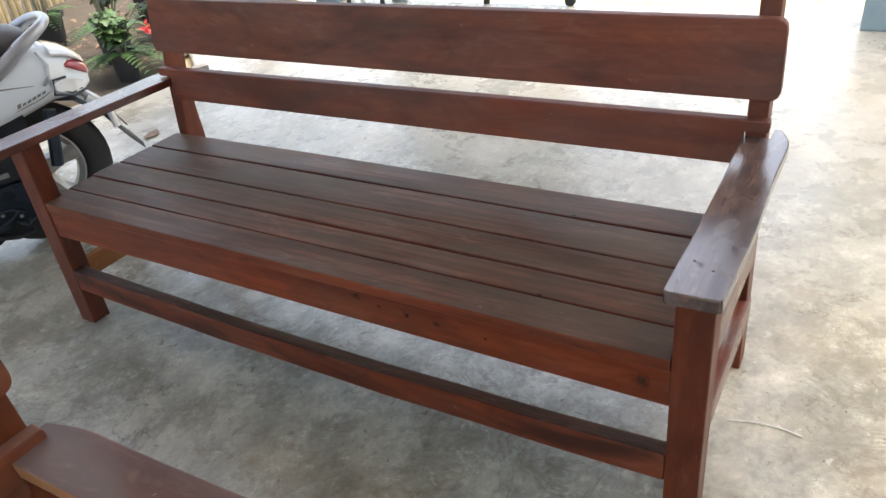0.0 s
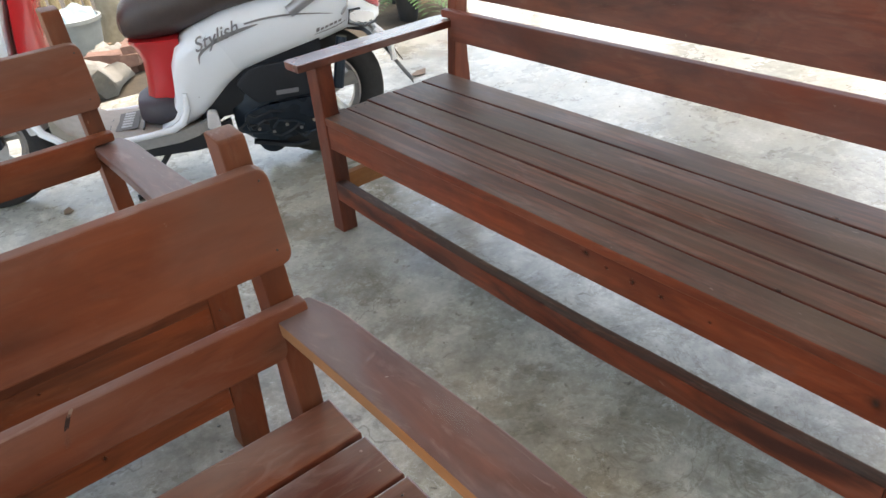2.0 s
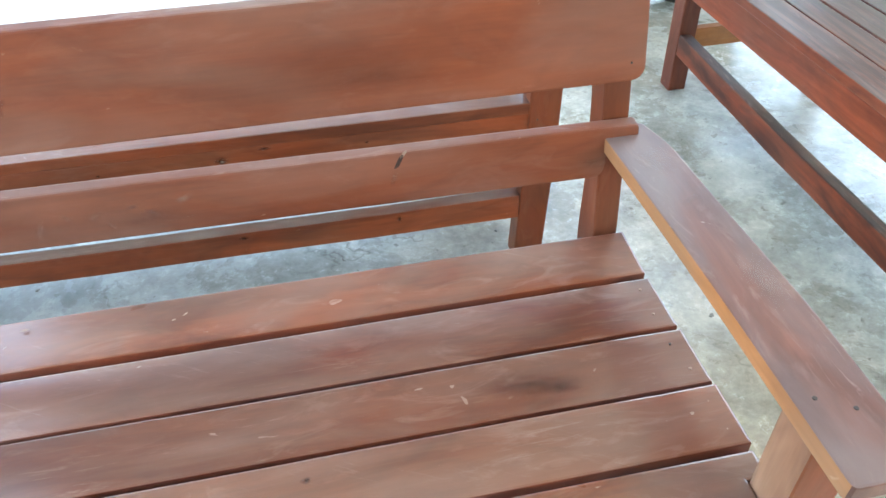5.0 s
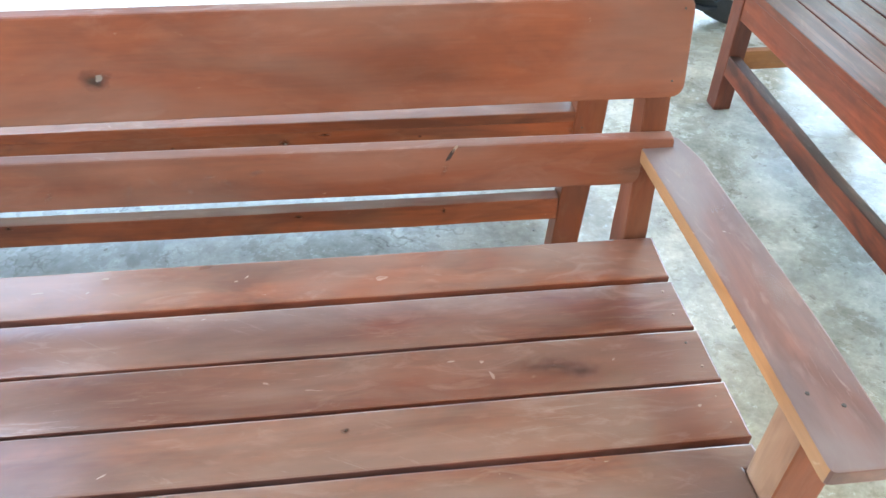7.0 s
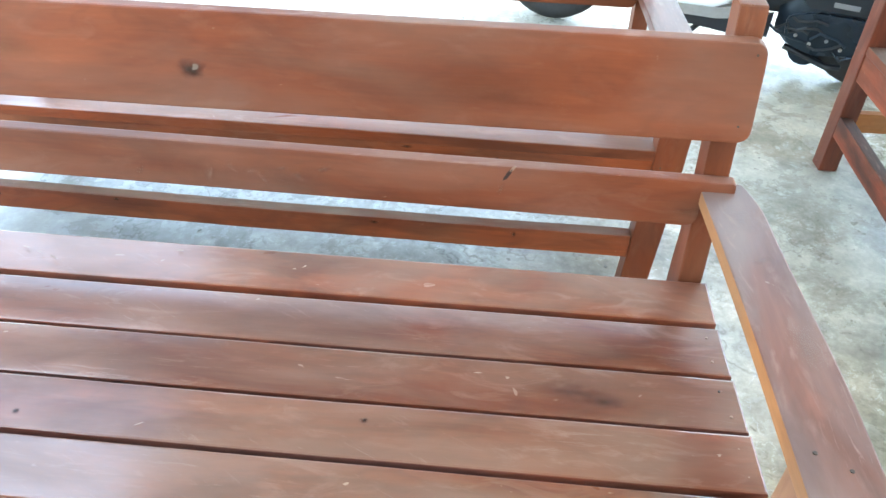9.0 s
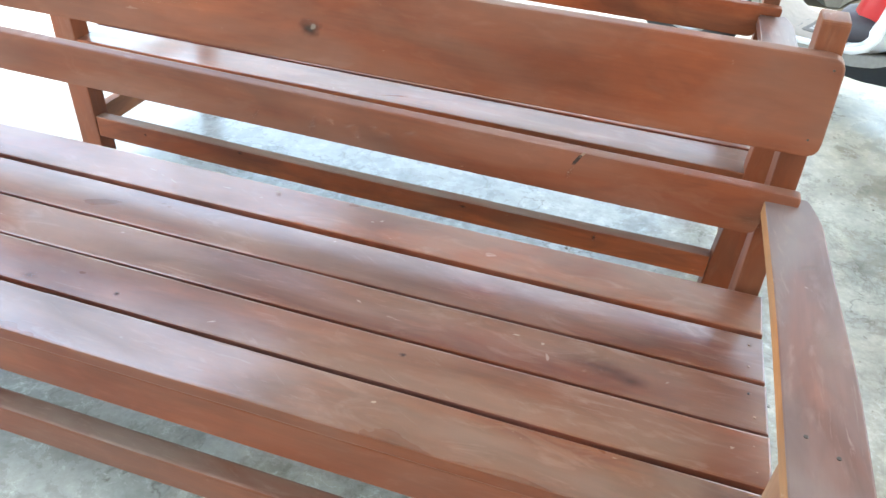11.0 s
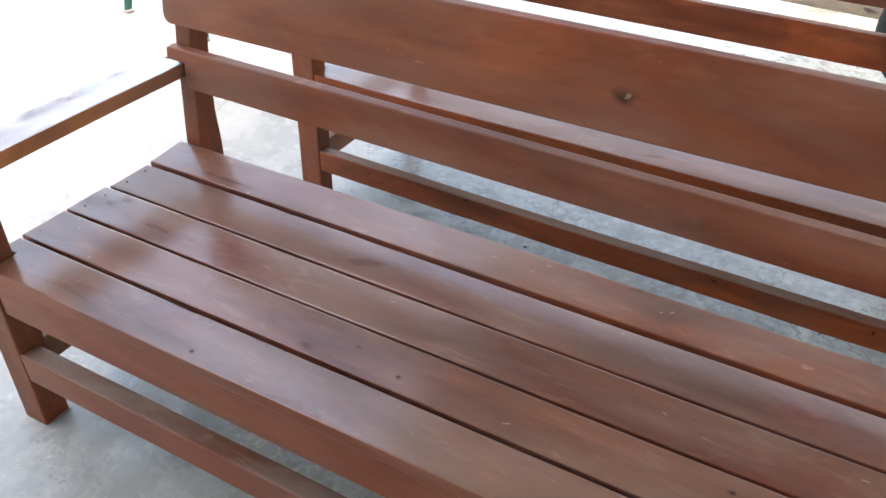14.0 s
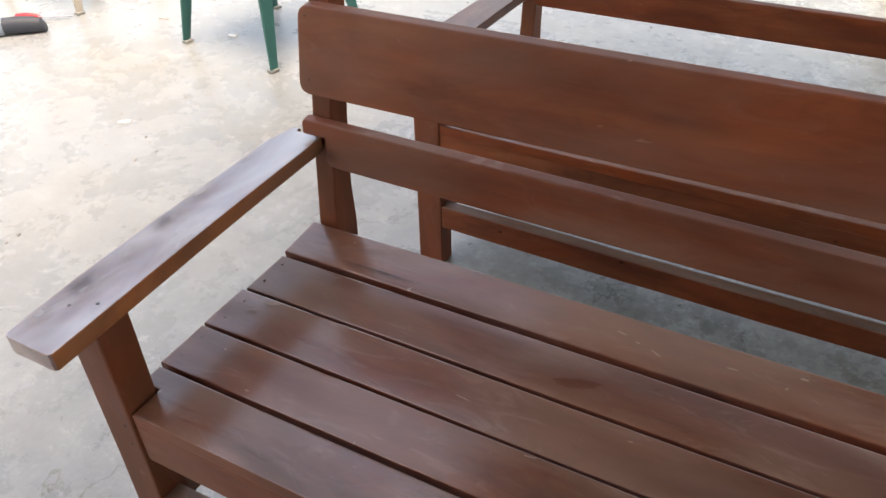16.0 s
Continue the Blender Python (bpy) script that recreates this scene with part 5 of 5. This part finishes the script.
def flowerpot(name, m, label, seed, r=0.10, h=0.22, leaves=120, spread=0.22, tall=0.30, flowers=0, ferns=0):
    rnd = random.Random(seed)
    p = thing(name, m, label, "potted plant", "potted plants")
    part("pot", lathe([(r * 0.72, 0.0), (r * 0.95, h * 0.88), (r * 1.06, h * 0.88), (r * 1.08, h), (r * 0.98, h), (r * 0.9, h * 0.86), (0.004, h * 0.84)], (0, 0, 0), (0, 0, 1), 26), POT, p, "black plastic pot")
    bs, bl = bmesh.new(), bmesh.new()
    tips = []
    for k in range(14):
        a, lean_ = rnd.uniform(0, 6.28), rnd.uniform(0.2, 1.0)
        tip = Vector((math.cos(a) * spread * lean_, math.sin(a) * spread * lean_, h + tall * rnd.uniform(0.45, 1.0)))
        mid = Vector((tip.x * 0.35, tip.y * 0.35, h + (tip.z - h) * 0.55))
        tube([(0.02 * math.cos(a), 0.02 * math.sin(a), h * 0.84), mid, tip], [0.005, 0.004, 0.0025], 5, bs)
        tips.append((mid, tip))
    for k in range(leaves):
        mid, tip = rnd.choice(tips)
        b = mid.lerp(tip, rnd.uniform(-0.3, 1.0))
        a = rnd.uniform(0, 6.28)
        ln = rnd.uniform(0.045, 0.09)
        leaf(bl, b, (math.cos(a), math.sin(a), rnd.uniform(-0.1, 0.6)), ln, ln * 0.65, rnd.uniform(0.1, 0.6))
    part("stem", bs, BARK, p)
    part("foliage", bl, LEAF, p, "broad green leaves")
    if ferns:
        bf = bmesh.new()
        for k in range(ferns):
            a = 6.28 * k / ferns + rnd.uniform(-0.3, 0.3)
            fern(bf, (0, 0, h * 0.9), (math.cos(a), math.sin(a), rnd.uniform(0.1, 0.7)), rnd.uniform(0.28, 0.42), rnd.uniform(0.5, 1.0))
        tagged(part("fern_fronds", bf, FERN, p), "feathery green fronds", kind="stuff")
    for k in range(flowers):
        bp = bmesh.new()
        c = Vector((0.17 + 0.05 * k, -0.06, h + tall * 0.42 - 0.015 * k))
        for q in range(6):
            a = 6.28 * q / 6
            leaf(bp, c, (math.cos(a) * 0.8 - 0.3, math.sin(a) * 0.5 - 0.6, math.sin(a) * 0.8), 0.055, 0.05, 0.2)
        part("flower", bp, PETAL, p, "coral red flower")
    return p


flowerpot("potted_plant", pose(3.21, 3.04, -0.03), "leafy plant with coral red flowers in a black pot", 21, 0.078, 0.17, 230, 0.26, 0.24, 2, 7)
flowerpot("potted_plant", pose(3.45, 3.42, -0.02), "bushy green plant in a black pot by the fence", 22, 0.11, 0.24, 150, 0.3, 0.5, 0, 4)
flowerpot("potted_plant", pose(2.9, 3.75, -0.02), "tall leafy green plant in a black pot", 23, 0.1, 0.22, 140, 0.25, 0.6, 0, 3)
flowerpot("potted_plant", pose(4.55, 3.35, 0.0), "dense green plant in a large dark pot", 24, 0.14, 0.26, 170, 0.34, 0.5, 0, 4)
flowerpot("potted_plant", pose(0.25, 3.62, -0.02), "low green plant with a red bloom in a pot", 25, 0.1, 0.2, 120, 0.26, 0.3, 1, 4)

flowerpot("potted_plant", pose(3.95, 3.55, -0.02), "leafy green shrub in a black pot", 26, 0.12, 0.24, 190, 0.36, 0.55, 0, 4)
flowerpot("potted_plant", pose(3.55, 4.25, -0.02), "tall green shrub in a black pot by the fence", 27, 0.12, 0.24, 190, 0.36, 0.7, 0, 3)
flowerpot("potted_plant", pose(4.3, 4.1, -0.02), "broad-leaved green shrub in a dark pot", 28, 0.12, 0.24, 190, 0.4, 0.7, 0, 3)

# leaf litter and stones on the soil
rnd = random.Random(31)
bm = bmesh.new()
for k in range(520):
    x, y = rnd.uniform(-1.2, 4.9), rnd.uniform(3.15, 4.8)
    a = rnd.uniform(0, 6.28)
    leaf(bm, (x, y, 0.012 + rnd.uniform(0, 0.03)), (math.cos(a), math.sin(a), rnd.uniform(-0.2, 0.3)), rnd.uniform(0.03, 0.09), rnd.uniform(0.02, 0.045), 0.1)
tagged(part("leaf_litter", bm, DRY_LEAF), "fallen brown leaves on the garden soil", "leaves", kind="stuff")


def rock(name, x, y, z, size, seed, material, label, category, flat=0.6, boxy=False):
    bm = bmesh.new()
    if boxy:
        bmesh.ops.create_cube(bm, size=1.0)
        bmesh.ops.subdivide_edges(bm, edges=bm.edges[:], cuts=3, use_grid_fill=True)
        for v in bm.verts:
            v.co = Vector((v.co.x * size, v.co.y * size * 0.5, v.co.z * size * 0.32))
        wobble(bm, size * 0.045, 14 / size * 0.1, seed)
    else:
        bmesh.ops.create_icosphere(bm, subdivisions=3, radius=size)
        for v in bm.verts:
            v.co.z *= flat
        wobble(bm, size * 0.45, 1.3 / size, seed)
    low = min(v.co.z for v in bm.verts)
    for v in bm.verts:
        v.co.z -= low
    ob = part(name, bm, material)
    ob.matrix_world = pose(x, y, z, 0, 0, seed * 47)
    return tagged(ob, label, category)


for k in range(9):
    rock("brick", 1.48 + 0.30 * rnd.random(), 3.42 + 0.3 * rnd.random(), -0.02 + 0.055 * (k // 4), 0.17 + 0.04 * rnd.random(), k + 1, BRICK, "broken red brick on a heap of rubble", "brick", boxy=True)
for k in range(14):
    rock("stone", 0.9 + 2.4 * rnd.random(), 3.2 + 0.9 * rnd.random(), -0.03, 0.05 + 0.06 * rnd.random(), k + 20, STONE, "rough grey stone lying on the soil", "stone")
rock("stone", 1.36, 3.34, -0.06, 0.2, 71, STONE, "large flat rough grey stone beside the floor edge", "stone", 0.4)
rock("concrete_block", 3.38, 2.62, 0.0, 0.09, 72, STONE, "small dark concrete block on the floor edge", "block", boxy=True)

b = thing("bucket", pose(1.5, 3.95, -0.02), "grey plastic bucket holding a pale blue bag", "bucket")
part("shell", lathe([(0.11, 0.0), (0.145, 0.24), (0.155, 0.24), (0.155, 0.26), (0.14, 0.26), (0.105, 0.015), (0.004, 0.012)], (0, 0, 0), (0, 0, 1), 28), BUCKET_GREY, b)
bm = bmesh.new()
bmesh.ops.create_icosphere(bm, subdivisions=4, radius=0.12)
for v in bm.verts:
    v.co = Vector((v.co.x, v.co.y, v.co.z * 0.6 + 0.22))
wobble(bm, 0.05, 14, 5)
bag = part("plastic_bag", bm, BAG_BLUE)
bag.matrix_world = pose(1.5, 3.95, 0.0)
tagged(bag, "crumpled pale blue plastic bag in the bucket", "bag")

f = thing("bamboo_fence", pose(0, 0, 0), "leaning fence of pale split bamboo poles", "fence")
FA, FB = Vector((0.2, 4.25, -0.05)), Vector((5.2, 5.9, -0.05))
rnd = random.Random(41)
n = 62
for k in range(n):
    p = FA.lerp(FB, (k + rnd.uniform(-0.25, 0.25)) / n)
    top = p + Vector((rnd.uniform(-0.06, 0.06), rnd.uniform(-0.04, 0.04), 1.15 + rnd.uniform(-0.12, 0.12)))
    r = rnd.uniform(0.02, 0.034)
    pts, rad = [], []
    for q in range(9):
        pts.append(p.lerp(top, q / 8))
        rad.append(r * (1.12 if q % 2 else 0.98))
    part("pole", tube(pts, rad, 8), BAMBOO, f)
for z in (0.3, 0.85):
    part("rail", tube([FA + Vector((0, 0.05, z)), FA.lerp(FB, 0.5) + Vector((0, 0.05, z + 0.03)), FB + Vector((0, 0.05, z))], 0.022, 8), BAMBOO, f)

tr = thing("tree", pose(1.80, 4.18, -0.05), "pale-barked tree trunk beside the bamboo fence", "tree")
bm = tube([(0, 0, 0), (0.01, 0.01, 0.2), (0.0, 0.02, 0.6), (0.03, 0.05, 1.4), (0.0, 0.1, 2.4), (0.1, 0.15, 3.6)], [0.15, 0.115, 0.10, 0.09, 0.08, 0.05], 18)
wobble(bm, 0.012, 9, 3)
part("trunk", bm, BARK, tr)
bl, bb = bmesh.new(), bmesh.new()
for k in range(9):
    a = 0.7 * k
    e = Vector((math.cos(a) * 1.1, 0.4 + math.sin(a) * 0.9, 3.2 + 0.16 * k))
    tube([(0.05, 0.12, 2.5 + 0.1 * k), e * 0.6 + Vector((0, 0, 1.2)), e], [0.035, 0.02, 0.008], 6, bb)
    for q in range(70):
        o = e + Vector((rnd.gauss(0, 0.3), rnd.gauss(0, 0.3), rnd.gauss(0, 0.22)))
        leaf(bl, o, (rnd.uniform(-1, 1), rnd.uniform(-1, 1), rnd.uniform(-0.4, 0.4)), rnd.uniform(0.08, 0.15), 0.06, 0.4)
part("limb", bb, BARK, tr)
part("crown", bl, LEAF, tr)

# ---- gate and clutter at the far edge of the floor ----
g = thing("metal_gate", pose(5.0, 1.0, 0.0), "blue-grey sheet metal gate leaf with a gap below", "gate")
GATE = plain("blue_grey_gate_paint", (0.2, 0.29, 0.36), 0.5, 0.1, var=0.12, scale=10)
part("sheet", box(-0.012, 0.012, 0.02, 1.24, 0.09, 1.95, 0.002), GATE, g)
for y in (0.0, 1.22):
    part("upright", box(-0.025, 0.025, y, y + 0.05, 0.05, 2.0, 0.003), GATE, g)
for z in (0.05, 1.0, 1.95):
    part("crossbar", box(-0.022, 0.022, 0.05, 1.22, z, z + 0.05, 0.003), GATE, g)
part("gate_foot", tube([(0.0, 0.62, 0.0), (0.0, 0.62, 0.06)], 0.022, 10), BLACK_PLASTIC, g)
part("gate_wheel", lathe([(0.02, -0.015), (0.035, -0.012), (0.035, 0.012), (0.02, 0.015)], (0, 0.03, 0.034), (1, 0, 0), 14), BLACK_PLASTIC, g)
part("hinge_post", box(-0.04, 0.04, 1.275, 1.355, 0.0, 2.05, 0.004), GATE, g)
st = thing("stool", pose(4.95, 2.52, 0, 0, 0, 15), "small black stool beside the gate", "stool")
part("top", box(-0.14, 0.14, -0.14, 0.14, 0.38, 0.41, 0.008), BLACK_PLASTIC, st)
for x in (-0.11, 0.11):
    for y in (-0.11, 0.11):
        part("leg", tube([(x * 1.15, y * 1.15, 0.0), (x, y, 0.385)], [0.016, 0.02], 8), BLACK_PLASTIC, st)
bx = thing("storage_box", pose(4.98, 2.88, 0, 0, 0, 5), "dark blue-grey plastic box on the floor", "box")
part("tub", prism(round_corners([(-0.14, -0.1), (0.14, -0.1), (0.14, 0.1), (-0.14, 0.1)], 0.02), 0.2, lambda u, v, w: (u * (0.9 + 0.5 * w), v * (0.9 + 0.5 * w), w), 0.006), GATE, bx)
part("lid", prism(round_corners([(-0.15, -0.11), (0.15, -0.11), (0.15, 0.11), (-0.15, 0.11)], 0.02), 0.02, lambda u, v, w: (u, v, 0.201 + w), 0.005), BLACK_PLASTIC, bx)
